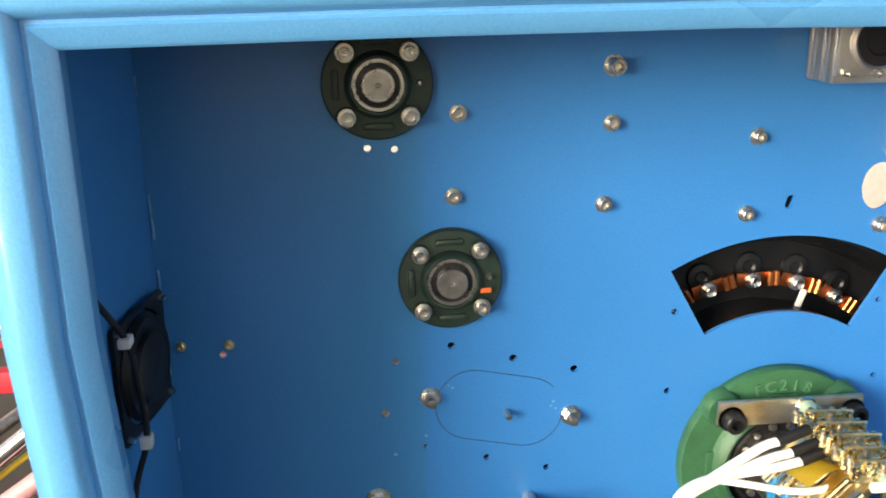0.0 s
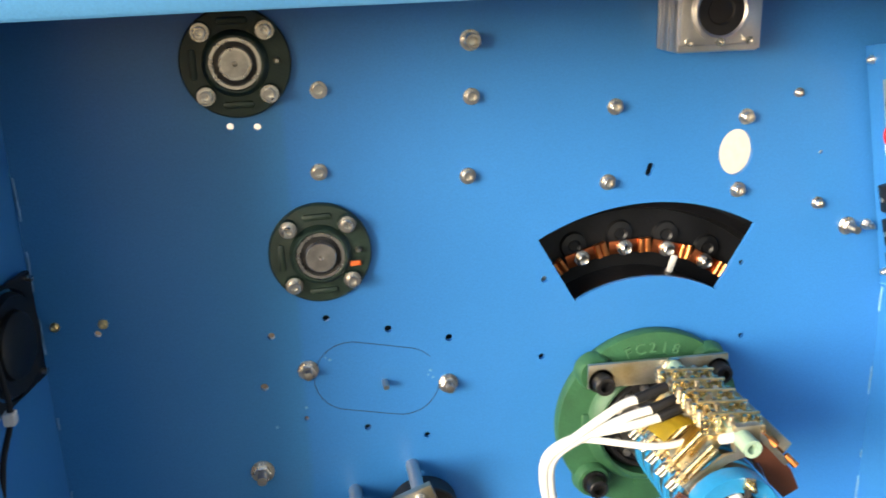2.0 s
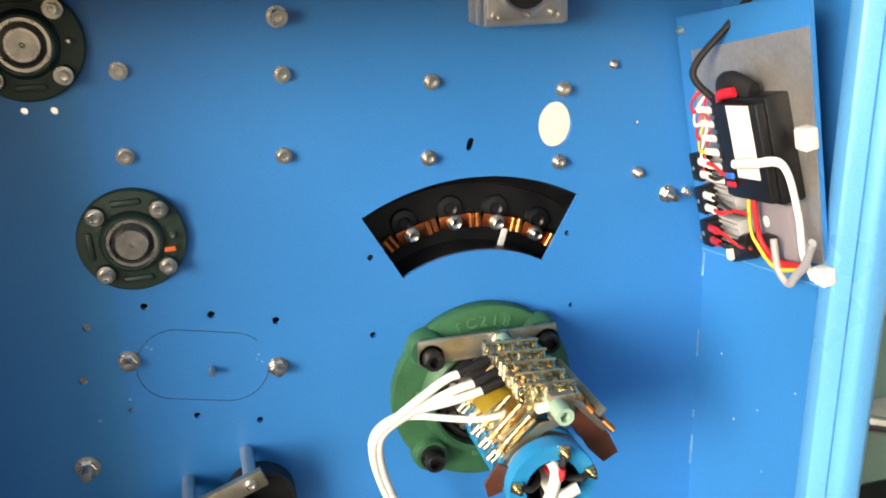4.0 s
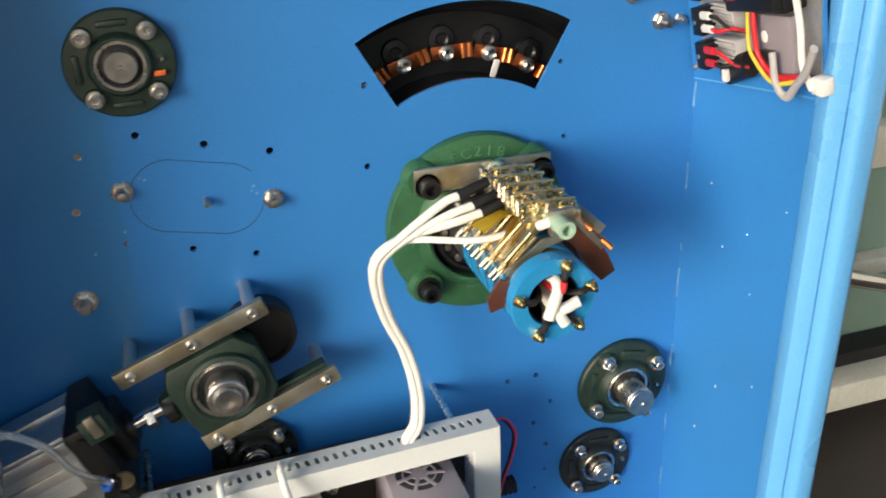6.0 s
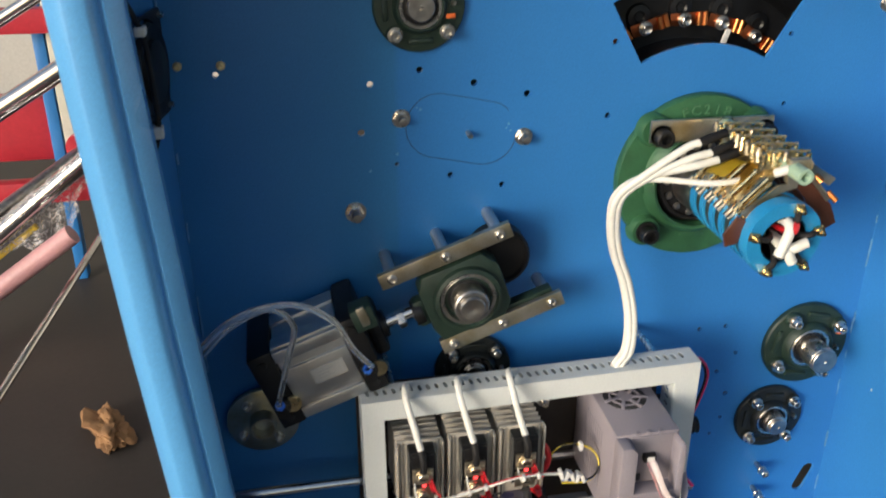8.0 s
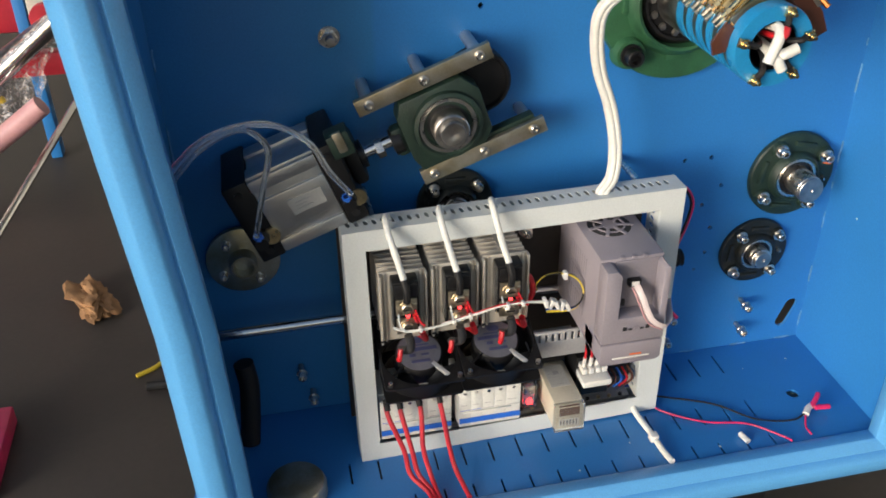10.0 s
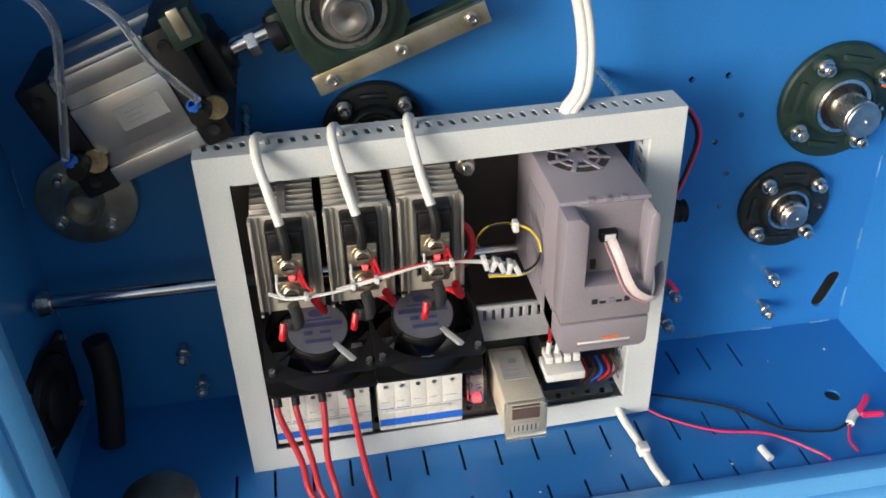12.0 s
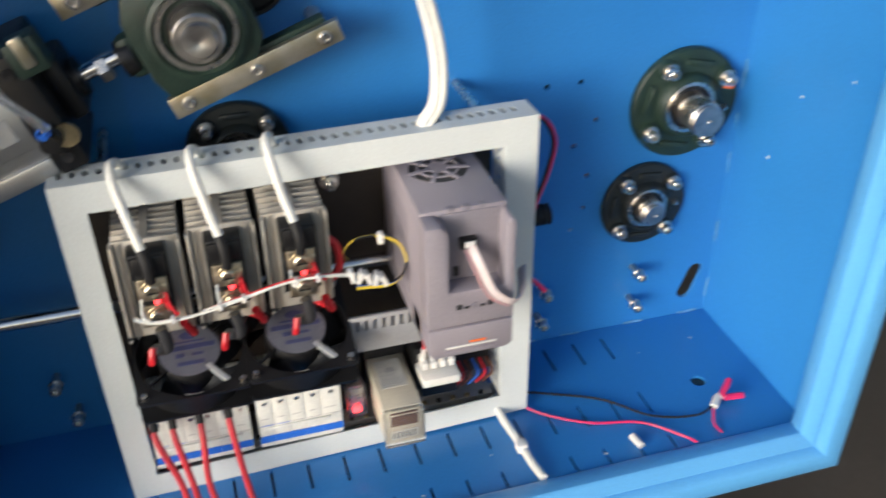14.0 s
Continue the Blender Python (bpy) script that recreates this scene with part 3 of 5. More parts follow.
part("tube_nut", lathe([(0.009, 0.050), (0.013, 0.050), (0.013, 0.058), (0.009, 0.058)], 6, m=pose(0.012, 0, 0.084)), STEEL, gear)
for k in range(5):
    y = -(0.092 + 0.030 * k)
    own = prism([(0.030, 0.078), (0.052, 0.064), (0.086, 0.024), (0.098, -0.002), (0.080, -0.012), (0.060, 0.010), (0.046, 0.036), (0.026, 0.058)][::-1], y - 0.0035, y)
    part("phenolic_board", own, BROWN, gear, "glossy brown phenolic board")
part("front_board", prism([(-0.058, 0.030), (-0.046, 0.022), (-0.054, -0.006), (-0.070, -0.010), (-0.074, 0.006)], -0.244, -0.240), BROWN, gear, "glossy brown phenolic board")
rng = random.Random(4)
POST = [(0, 0), (0.0046, 0), (0.0046, 0.004), (0.0030, 0.0042), (0.0030, 0.0075), (0.0050, 0.0078), (0.0050, 0.0115), (0.0034, 0.0118), (0.0034, 0.017), (0.0022, 0.018), (0, 0.018)]
for k in range(5):
    y = -(0.100 + 0.0285 * k)
    part("holder_bar", box((-0.026, y - 0.0055, 0.079), (0.044, y + 0.0055, 0.088), 0.001, m=pose(0, 0, 0, 0, 3, 0)), BRASS, gear, "brass holder bar")
    for q in range(5):
        for e in range(2):
            lean = pose(-0.022 + 0.0145 * q + rng.uniform(-0.001, 0.001), y + 0.0065 - 0.0125 * e, 0.0865 - 0.001 * q, 0, rng.uniform(-5, 5), 0)
            part("terminal_post", lathe(POST, 10, m=lean @ pose(0, 0, 0, -90 + rng.uniform(-9, 5), 0, 0)), GILT if (q + e) % 3 else NICKEL, gear)
    part("contact_strip", box((-0.024, y - 0.0015, 0.100), (0.036, y + 0.0015, 0.1035), 0.0005, m=pose(0, 0, 0, 0, 4, 0)), BRASS, gear)
    arm = Matrix.Translation((-0.006, y + 0.004, 0.070)) @ pose(0, 0, 0, 0, -135, 0)
    part("brush_arm", box((-0.0050, -0.0100, -0.006), (0.0050, 0.0080, 0.050), 0.0012, m=arm), BRASS, gear, "square brass brush arm")
    part("arm_plate", box((-0.0085, -0.0080, 0.004), (-0.0055, 0.0070, 0.042), 0.0006, m=arm), GILT if k % 2 else ZINC, gear)
    for q in range(2):
        part("arm_pin", rod(arm @ Vector((-0.004 + 0.009 * q, -0.012, 0.006)), arm @ Vector((-0.004 + 0.009 * q, -0.012, 0.062)), 0.0032, 8), GILT, gear)
        part("pin_nut", rod(arm @ Vector((-0.004 + 0.009 * q, -0.012, 0.050)), arm @ Vector((-0.004 + 0.009 * q, -0.012, 0.056)), 0.0046, 6), BRASS, gear)
        part("pin_tip", rod(arm @ Vector((-0.004 + 0.009 * q, -0.004 - 0.004 * q, 0.060)), arm @ Vector((-0.004 + 0.009 * q, -0.004 - 0.004 * q, 0.074)), 0.0042, 10), NICKEL, gear, "plated tip")
    side_arm = Matrix.Translation((0.042, y + 0.004, 0.074)) @ pose(0, 0, 0, 0, 138, 0)
    part("side_plate", box((-0.004, -0.0060, 0.0), (0.0035, 0.0050, 0.058), 0.001, m=side_arm), BRASS if k < 4 else ZINC, gear)
    part("side_pin", rod(side_arm @ Vector((-0.006, -0.002, 0.050)), side_arm @ Vector((-0.006, -0.010, 0.064)), 0.0040, 8), COPPER, gear, "copper pin")
    part("side_pin", rod(side_arm @ Vector((-0.006, -0.002, 0.018)), side_arm @ Vector((-0.006, -0.010, 0.026)), 0.0040, 8), COPPER, gear, "copper pin")
part("edge_strip", box((-0.003, -0.232, 0.0), (0.001, -0.100, 0.012), 0.0008, m=Matrix.Translation((0.066, 0, 0.058)) @ pose(0, 0, 0, 0, 40, 0)), ZINC, gear, "zinc-plated edge strip")
part("front_plate", prism([(-0.050, 0.030), (-0.006, 0.064), (0.020, 0.068), (0.020, 0.060), (-0.002, 0.054), (-0.042, 0.022)], -0.236, -0.232), ZINC, gear, "zinc-plated front plate")
part("tube_clamp", box((0.004, -0.238, 0.066), (0.034, -0.226, 0.098), 0.003), ZINC, gear)
part("lead_boot", rod((-0.004, -0.222, 0.076), (0.006, -0.236, 0.086), 0.0058, 10), PAPER, gear, "white crimp boot")
flag = bmesh.new()
rows = [[flag.verts.new((-0.056 + 0.062 * i / 8, -0.192 + 0.050 * j / 4 + 0.010 * i / 8, 0.062 + 0.016 * math.sin(math.pi * i / 8) - 0.010 * j / 4)) for j in range(5)] for i in range(9)]
for r0, r1 in zip(rows, rows[1:]):
    for j in range(4):
        flag.faces.new((r0[j], r0[j + 1], r1[j + 1], r1[j]))
bmesh.ops.solidify(flag, geom=flag.faces[:], thickness=0.0012)
part("insulating_sheet", flag, YELLOW, gear, "curved yellow insulating sheet")

# white heat-proof cables from the brushes down to the switch frame
cab = thing("cable_bundle", "bundle of white silicone cables drooping from the brush gear", "cable")
starts = ((0.675, -0.150, 0.780), (0.693, -0.150, 0.765), (0.701, -0.156, 0.757), (0.745, -0.178, 0.740))
for k, (x, y, z) in enumerate(starts):
    o = 0.0068 * (k % 2), 0.0068 * (k // 2)
    nx = (x + 0.602) / 2
    part("cable", tube([(x, y, z), (nx + 0.016, y + 0.002, z - 0.008), (0.606 + o[0], -0.142 + o[1], 0.736 - 0.003 * k), (0.577 + o[0], -0.13 + o[1], 0.704), (0.575 + o[0], -0.12 + o[1], 0.664), (0.588 + o[0], -0.108 + o[1], 0.610),
                        (0.609 + o[0], -0.105 + o[1], 0.555), (0.619 + o[0], -0.112 + o[1], 0.50), (0.615 + o[0], -0.122 + o[1], 0.455), (0.600 + o[0], -0.126 + o[1], 0.432), (0.594 + o[0], -0.128 + o[1], 0.405)],
                       0.0053 if k < 3 else 0.0042, 12, 8), CABLE, cab)
    part("sleeve", tube([(x - 0.002, y, z - 0.0005), (x + 0.02, y + 0.002, z + 0.006), (x + 0.036, y + 0.006, z + 0.009)], 0.0062 if k < 3 else 0.0085, 10, 4), RUBBER if k < 3 else YELLOW, cab, "black shrink sleeve" if k < 3 else "yellow sleeve")

# ---- disc behind the arc-shaped opening ----
disc = thing("contact_disc", "black composite disc with copper contact strips behind the opening", "contact disc", m=pose(RING_X, 0, RING_Z))
part("disc", lathe([(0.10, -0.075), (0.296, -0.075), (0.300, -0.080), (0.300, -0.095), (0.10, -0.095)], 96), SOOT, disc)
part("hub_ring", lathe([(0.12, -0.010), (0.172, -0.010), (0.180, -0.020), (0.183, -0.075)], 72), SOOT, disc)
part("outer_ring", lathe([(0.262, -0.075), (0.270, -0.045), (0.282, -0.036), (0.296, -0.036), (0.299, -0.075)], 72), SOOT, disc)
for k in range(6):
    a = -34.5 + 16.2 * k
    m = pose(0, 0, 0, 0, a, 0)
    part("boss", lathe([(0.019, -0.075), (0.017, -0.070), (0.009, -0.0685), (0.006, -0.071), (0, -0.071)], 24, m=m @ pose(-0.003, 0, 0.229)), SOOT, disc)
    part("screw", lathe([(0, -0.065), (0.0105, -0.065), (0.0105, -0.061), (0.0072, -0.061), (0.0072, -0.053), (0.006, -0.052), (0.003, -0.054), (0, -0.054)], 16, m=m @ pose(0, 0, 0.212)), STEEL, disc)
    part("copper_link", box((-0.020, 0.0655, 0.203), (0.036, 0.068, 0.221), 0.0006, m=m), COPPERD, disc, "bent copper link")
    for q in range(2):
        part("copper_fold", lathe([(0, 0.0), (0.0042, 0.0), (0.0042, 0.019), (0, 0.019)], 12, m=m @ Matrix.Translation((0.024 + 0.009 * q, 0.064, 0.2025)) @ pose(0, 0, 0, -90, 0, 0)), COPPER, disc)
part("white_tab", box((-0.004, 0.058, 0.180), (0.005, 0.0605, 0.206), 0.001, m=pose(0, 0, 0, 0, 17.5, 0)), PAPER, disc, "pale crimp tab")
# dark sheet added to block daylight behind the arc opening
solo("added_backing", box((0.30, 0.16, 0.30), (1.02, 0.165, 0.95), 0), BACKPLATE, "dark sheet added to block light behind the disc", "cover", kind="structure")
# strip added so that the slotted hole looks dark
solo("added_hole_backing", box((0.715, 0.02, 0.985), (0.765, 0.024, 1.04), 0), BACKPLATE, "dark strip added behind a slotted hole to keep it dark", "cover", kind="structure")
solo("white_panel", box((1.1, 2.6, -0.45), (2.7, 2.65, 1.25), 0.004), PAPER, "white machine panel standing behind the cabinet", "panel", kind="structure")

# ---- worm gearbox at the top ----
wg = thing("worm_gearbox", "bare cast-aluminium worm gearbox with a black bore", "gearbox", m=pose(0.787, 0, 1.198))
part("housing", box((-0.047, -0.060, -0.042), (0.052, -0.002, 0.046), 0.004), ALU, wg)
part("front_plate", box((-0.046, -0.066, -0.034), (0.044, -0.058, 0.046), 0.004), ALU, wg)
part("bore_ring", lathe([(0.034, 0.064), (0.034, 0.069), (0.030, 0.071), (0.027, 0.069), (0.026, 0.064)], 40, m=pose(0, 0, 0.004)), ALU, wg)
part("oil_seal", lathe([(0.027, 0.066), (0.027, 0.069), (0.016, 0.069), (0.014, 0.0672), (0, 0.0672)], 40, m=pose(0, 0, 0.004)), RUBBER, wg)
for sx, sz in ((1, -1), (-1, -1), (0, -1)):
    part("screw", lathe([(0, 0.066), (0.005, 0.066), (0.005, 0.071), (0.0028, 0.071), (0.0028, 0.068), (0, 0.068)], 14, m=pose(sx * 0.036, 0, sz * 0.030)), STEEL, wg)
for k in range(4):
    part("fin", box((-0.051 + 0.004 * (k % 2), -0.054 + 0.013 * k, -0.040), (-0.050, -0.048 + 0.013 * k, 0.044), 0.001), ALU, wg)
    part("fin", box((0.048, -0.054 + 0.013 * k, -0.040), (0.056 - 0.004 * (k % 2), -0.048 + 0.013 * k, 0.044), 0.001), ALU, wg)

# ---- belt tensioner: two bars on spacers, sliding bearing, air cylinder ----
SL = -20.4
ten = thing("belt_tensioner", "take-up bearing sliding between two zinc-plated bars", "tensioner", m=pose(0.385, 0, 0.545, 0, SL, 0))
for dz, x0, x1, nm in ((0.0715, -0.105, 0.092, "upper"), (-0.0645, -0.062, 0.128, "lower")):
    part("guide_bar", box((x0, -0.080, dz - 0.0115), (x1, -0.070, dz + 0.0115), 0.001), ZINC, ten, "zinc-plated flat guide bar")
    for q in range(3):
        x = x0 + 0.018 + (x1 - x0 - 0.036) * q / 2
        part("spacer", lathe([(0.0085, 0), (0.0085, 0.070)], 20, m=pose(x, 0, dz)), ALU, ten)
        part("screw", lathe(socket_profile(0.006, 0.006, 1.2), 16, m=pose(x, -0.080, dz)), STEEL, ten)
    part("slide_rail", box((x0 + 0.03, -0.068, dz - 0.016 if dz > 0 else dz + 0.004), (x1 - 0.01, -0.050, dz - 0.004 if dz > 0 else dz + 0.016), 0.002), DGREEN, ten)
body = prism([(-0.062, -0.030), (-0.055, -0.052), (0.040, -0.052), (0.056, -0.034), (0.058, 0.030), (0.040, 0.056), (-0.050, 0.056), (-0.062, 0.034)], -0.084, -0.048, bevel=0.003)
part("bearing_body", body, DGREEN, ten, "dark green cast-iron body")
part("yoke", box((-0.078, -0.078, -0.022), (-0.058, -0.054, 0.022), 0.006), DGREEN, ten)
part("rim", lathe([(0.050, 0.080), (0.048, 0.092), (0.043, 0.094), (0.040, 0.090), (0.040, 0.078)], 48), DGREEN, ten)
part("outer_race", lathe([(0.040, 0.080), (0.040, 0.090), (0.035, 0.090), (0.034, 0.082)], 48), STEEL, ten)
part("seal", lathe([(0.0345, 0.083), (0.024, 0.085), (0, 0.085)], 40), BLACKSTEEL, ten)
part("inner_race", lathe([(0.025, 0.082), (0.025, 0.112), (0.023, 0.114), (0.0185, 0.114), (0.0185, 0.10)], 36), DSTEEL, ten)
part("shaft", lathe([(0.018, 0.08), (0.018, 0.118), (0.0165, 0.120), (0.003, 0.120), (0, 0.118)], 32), DSTEEL, ten)
part("adjuster_nut", lathe([(0.006, 0), (0.013, 0), (0.0135, 0.002), (0.0135, 0.010), (0.006, 0.012)], 6, m=Matrix.Translation((-0.094, -0.066, 0)) @ pose(0, 0, 0, 0, 0, -90)), STEEL, ten)
part("collar", lathe([(0.006, 0), (0.018, 0), (0.019, 0.002), (0.019, 0.014), (0.006, 0.016)], 20, m=Matrix.Translation((-0.066, -0.066, 0)) @ pose(0, 0, 0, 0, 0, -90)), BLACKSTEEL, ten)
pu = thing("pulley", "black pulley behind the guide bars", "pulley", m=pose(0.440, 0, 0.584))
part("wheel", lathe([(0, 0), (0.012, 0), (0.012, 0.014), (0.043, 0.014), (0.045, 0.016), (0.045, 0.044), (0.043, 0.046), (0.040, 0.046), (0.038, 0.040), (0.016, 0.040), (0, 0.042)], 40), BLACK, pu)

cyl = thing("air_cylinder", "square aluminium air cylinder with black end caps", "pneumatic cylinder", m=pose(0.172, -0.066, 0.470, 0, SL, 0))
body = prism([(-0.048, -0.058), (0.048, -0.058), (0.048, 0.058), (-0.048, 0.058)], -0.056, 0.052, bevel=0.004)
barrel = part("profile_body", body, ALU, cyl, "extruded aluminium body")
for z, w in ((-0.049, 0.009), (0.0, 0.026), (0.049, 0.009)):
    part("profile_rib", box((-0.048, -0.060, z - w), (0.048, -0.054, z + w), 0.002), ALU, cyl)
for y in (-0.040, 0.026):
    part("profile_rib", box((-0.048, y - 0.014, 0.054), (0.048, y + 0.014, 0.062), 0.002), ALU, cyl)
    part("profile_rib", box((-0.048, y - 0.014, -0.062), (0.048, y + 0.014, -0.054), 0.002), ALU, cyl)
part("type_label", box((-0.012, -0.0612, -0.012), (0.036, -0.0602, 0.012), 0), LABEL, barrel, "silver type label")
for k in range(3):
    part("print_bar", box((-0.004, -0.0616, 0.004 - 0.005 * k), (0.018 - 0.006 * (k % 2), -0.0613, 0.0052 - 0.005 * k), 0), DUCT, cyl)
for x0, x1 in ((-0.083, -0.048), (0.048, 0.078)):
    part("end_cap", box((x0, -0.060, -0.062), (x1, 0.056, 0.062), 0.004), BLACK, cyl, "black end cap")
    for sy, sz in ((-1, 1), (-1, -1)):
        part("cap_screw", lathe([(0, 0), (0.006, 0), (0.006, 0.003), (0.003, 0.003), (0, 0.002)], 14, m=Matrix.Translation(((x0 + x1) / 2, -0.060, sz * 0.046))), BLACKSTEEL, cyl)
    xm = (x0 + x1) / 2
    part("air_fitting", lathe([(0, 0), (0.011, 0), (0.011, 0.010), (0.009, 0.012), (0.009, 0.026), (0, 0.026)], 18, m=Matrix.Translation((xm, -0.060, -0.020))), BLACK, cyl)
    part("brass_seat", lathe([(0, 0), (0.012, 0), (0.0125, 0.002), (0.012, 0.004), (0, 0.004)], 18, m=Matrix.Translation((xm + 0.012, -0.060, -0.026))), BRASS, cyl)
    part("release_ring", lathe([(0.004, 0), (0.0066, 0), (0.0066, 0.006), (0.004, 0.006)], 18, m=Matrix.Translation((xm, -0.080, -0.012)) @ pose(0, 0, 0, -70, 0, 0)), BLUEP, cyl, "blue release ring")
part("front_block", box((0.078, -0.030, -0.030), (0.098, 0.036, 0.034), 0.006), BLACK, cyl)
# zinc plate given the dark green for the shade it sits in
part("pivot_plate", box((0.070, -0.062, 0.036), (0.100, -0.030, 0.070), 0.002), DGREEN, cyl, "pivot plate coloured dark for the shade on it")
part("pivot_lug", box((0.080, -0.066, 0.044), (0.092, -0.060, 0.074), 0.002), ZINC, cyl, "zinc-plated lug")
part("bushing", lathe([(0.008, 0), (0.020, 0), (0.020, 0.008), (0.008, 0.010)], 24, m=Matrix.Translation((0.096, 0, 0)) @ pose(0, 0, 0, 0, 0, 90)), BLACK, cyl)
part("piston_rod", rod((0.09, 0, 0.0), (0.165, 0, 0.0), 0.0085, 20), CHROME, cyl, "chromed piston rod")
part("wall_bracket", box((0.050, 0.030, -0.030), (0.075, 0.066, 0.030), 0.002), BLACKSTEEL, cyl)
part("rear_bracket", box((-0.080, 0.050, -0.030), (-0.052, 0.066, 0.030), 0.002), BLACKSTEEL, cyl)


def cp(x, y, z):
    return cyl.matrix_basis @ Vector((x, y, z))


hoses = thing("air_hoses", "clear plastic air hoses curving from the cylinder to the side", "hose")
part("hose", tube([cp(-0.066, -0.086, -0.004), (0.128, -0.168, 0.52), (0.140, -0.19, 0.585), (0.112, -0.20, 0.618), (0.064, -0.21, 0.603), (0.024, -0.215, 0.565)], 0.0040, 10), HOSE, hoses)
part("hose", tube([cp(0.070, -0.086, -0.004), (0.212, -0.19, 0.545), (0.190, -0.2, 0.592), (0.150, -0.205, 0.622), (0.105, -0.21, 0.626), (0.062, -0.215, 0.612), (0.020, -0.22, 0.575)], 0.0040, 10), HOSE, hoses)

# round zinc flange with its hub, and the cross rod
rf = thing("round_flange", "round yellow zinc-plated flange with a hub and four bolts", "flange", m=pose(0.084, -0.010, 0.326))
part("distance_ring", lathe([(0.030, -0.010), (0.030, 0.002)], 32), ZINC, rf)
part("plate", lathe([(0, 0), (0.054, 0), (0.0545, 0.001), (0.0545, 0.009), (0.053, 0.010), (0, 0.010)], 56), ZINC, rf)
part("hub", lathe([(0.021, 0.008), (0.020, 0.030), (0.0185, 0.032), (0.0155, 0.032), (0.015, 0.012), (0, 0.012)], 36), ZINC, rf)
for a in (35, 125, 215, 305):
    part("bolt", lathe(socket_profile(0.0058, 0.010, 1.3), 16, m=pose(0.038 * math.cos(radians(a)), -0.010, 0.038 * math.sin(radians(a)))), STEEL, rf)
cr = thing("cross_rod", "bright round steel rod running across behind the switch frame", "rod")
part("rod", rod((0.012, -0.065, 0.2265), (0.60, -0.065, 0.232), 0.0085, 20), CHROME, cr)
part("rod_collar", lathe([(0.0085, 0), (0.015, 0), (0.013, 0.012), (0.0085, 0.014)], 24, m=Matrix.Translation((0.018, -0.065, 0.2266)) @ pose(0, 0, 0, 0, 0, 90)), STEEL, cr)

# ---- the switch frame standing in the cabinet ----
sw = thing("switch_frame", "white powder-coated slotted frame holding switchgear", "electrical panel", m=pose(0.477, -0.143, 0.2165, 0.4, -0.6, 1.0))
FW, FH = 0.2520, 0.2145
face = sheet("face", [(-FW, -FH), (FW, -FH), (FW, FH), (-FW, FH)], [[(-FW + 0.031, -FH + 0.033), (FW - 0.037, -FH + 0.033), (FW - 0.037, FH - 0.032), (-FW + 0.031, FH - 0.032)]], 0.0018)
face.transform(pose(0, 0.0009, 0, 90, 0, 0))
part("front_frame", face, WHITE, sw)


def slotted(length, deep, gap, skip=()):
    cuts = [rounded(-length / 2 + gap * (k + 0.9), 0.002, 0.0055, 0.0135, 0.0026, 0.12, 3) for k in range(int(length / gap) - 1) if k not in skip]
    return sheet("channel", [(-length / 2, -deep / 2), (length / 2, -deep / 2), (length / 2, deep / 2), (-length / 2, deep / 2)], cuts, 0.0016)


CH = 0.038
for nm, m, ln in (("top_channel", pose(0, 0.0018 + CH / 2, FH - 0.0008), 2 * FW), ("bottom_channel", pose(0, 0.0018 + CH / 2, -FH + 0.0008), 2 * FW),
                  ("side_channel", pose(-FW + 0.0008, 0.0018 + CH / 2, 0, 0, 90, 0), 2 * FH - 0.004), ("side_channel", pose(FW - 0.0008, 0.0018 + CH / 2, 0, 0, 90, 0), 2 * FH - 0.004)):
    bm = slotted(ln, CH, 0.0124)
    bm.transform(m)
    part(nm, bm, WHITE, sw, "white slotted channel")
for m, ln in ((pose(0, 0.0018 + CH / 2, FH - 0.033), 2 * (FW - 0.034)), (pose(FW - 0.0375, 0.0018 + CH / 2, 0, 0, 90, 0), 2 * FH - 0.068)):
    bm = slotted(ln, CH, 0.0124)
    bm.transform(m)
    part("inner_channel", bm, WHITE, sw, "white slotted inner flange")
part("back_flange", box((-FW, 0.040, -FH), (FW, 0.0425, -FH + 0.02), 0.0005), WHITE, sw)
part("back_flange", box((-FW, 0.040, FH - 0.02), (FW, 0.0425, FH), 0.0005), WHITE, sw)
for x in (-FW + 0.05, FW - 0.05):
    for z in (-FH + 0.012, FH - 0.012):
        part("wall_spacer", rod((x, 0.0425, z), (x, 0.1420, z), 0.005, 12), STEEL, sw)
bp = solo("mounting_plate", box((0.222, -0.062, 0.022), (0.700, -0.058, 0.402), 0.0008), BACKPLATE, "dark brown mounting plate behind the switchgear", "mounting plate")
bpw = thing("plate_stud", "nickel nut and stud on the dark mounting plate", "bolt", m=pose(0.500, -0.092, 0.366))
part("nut", lathe([(0, 0), (0.011, 0), (0.011, 0.002), (0.0085, 0.002), (0.0085, 0.012), (0.005, 0.013), (0.005, 0.02), (0, 0.02)], 12), STEEL, bpw)
part("spacer", rod((0, 0.0, 0), (0, 0.030, 0), 0.006, 14), DSTEEL, bpw)

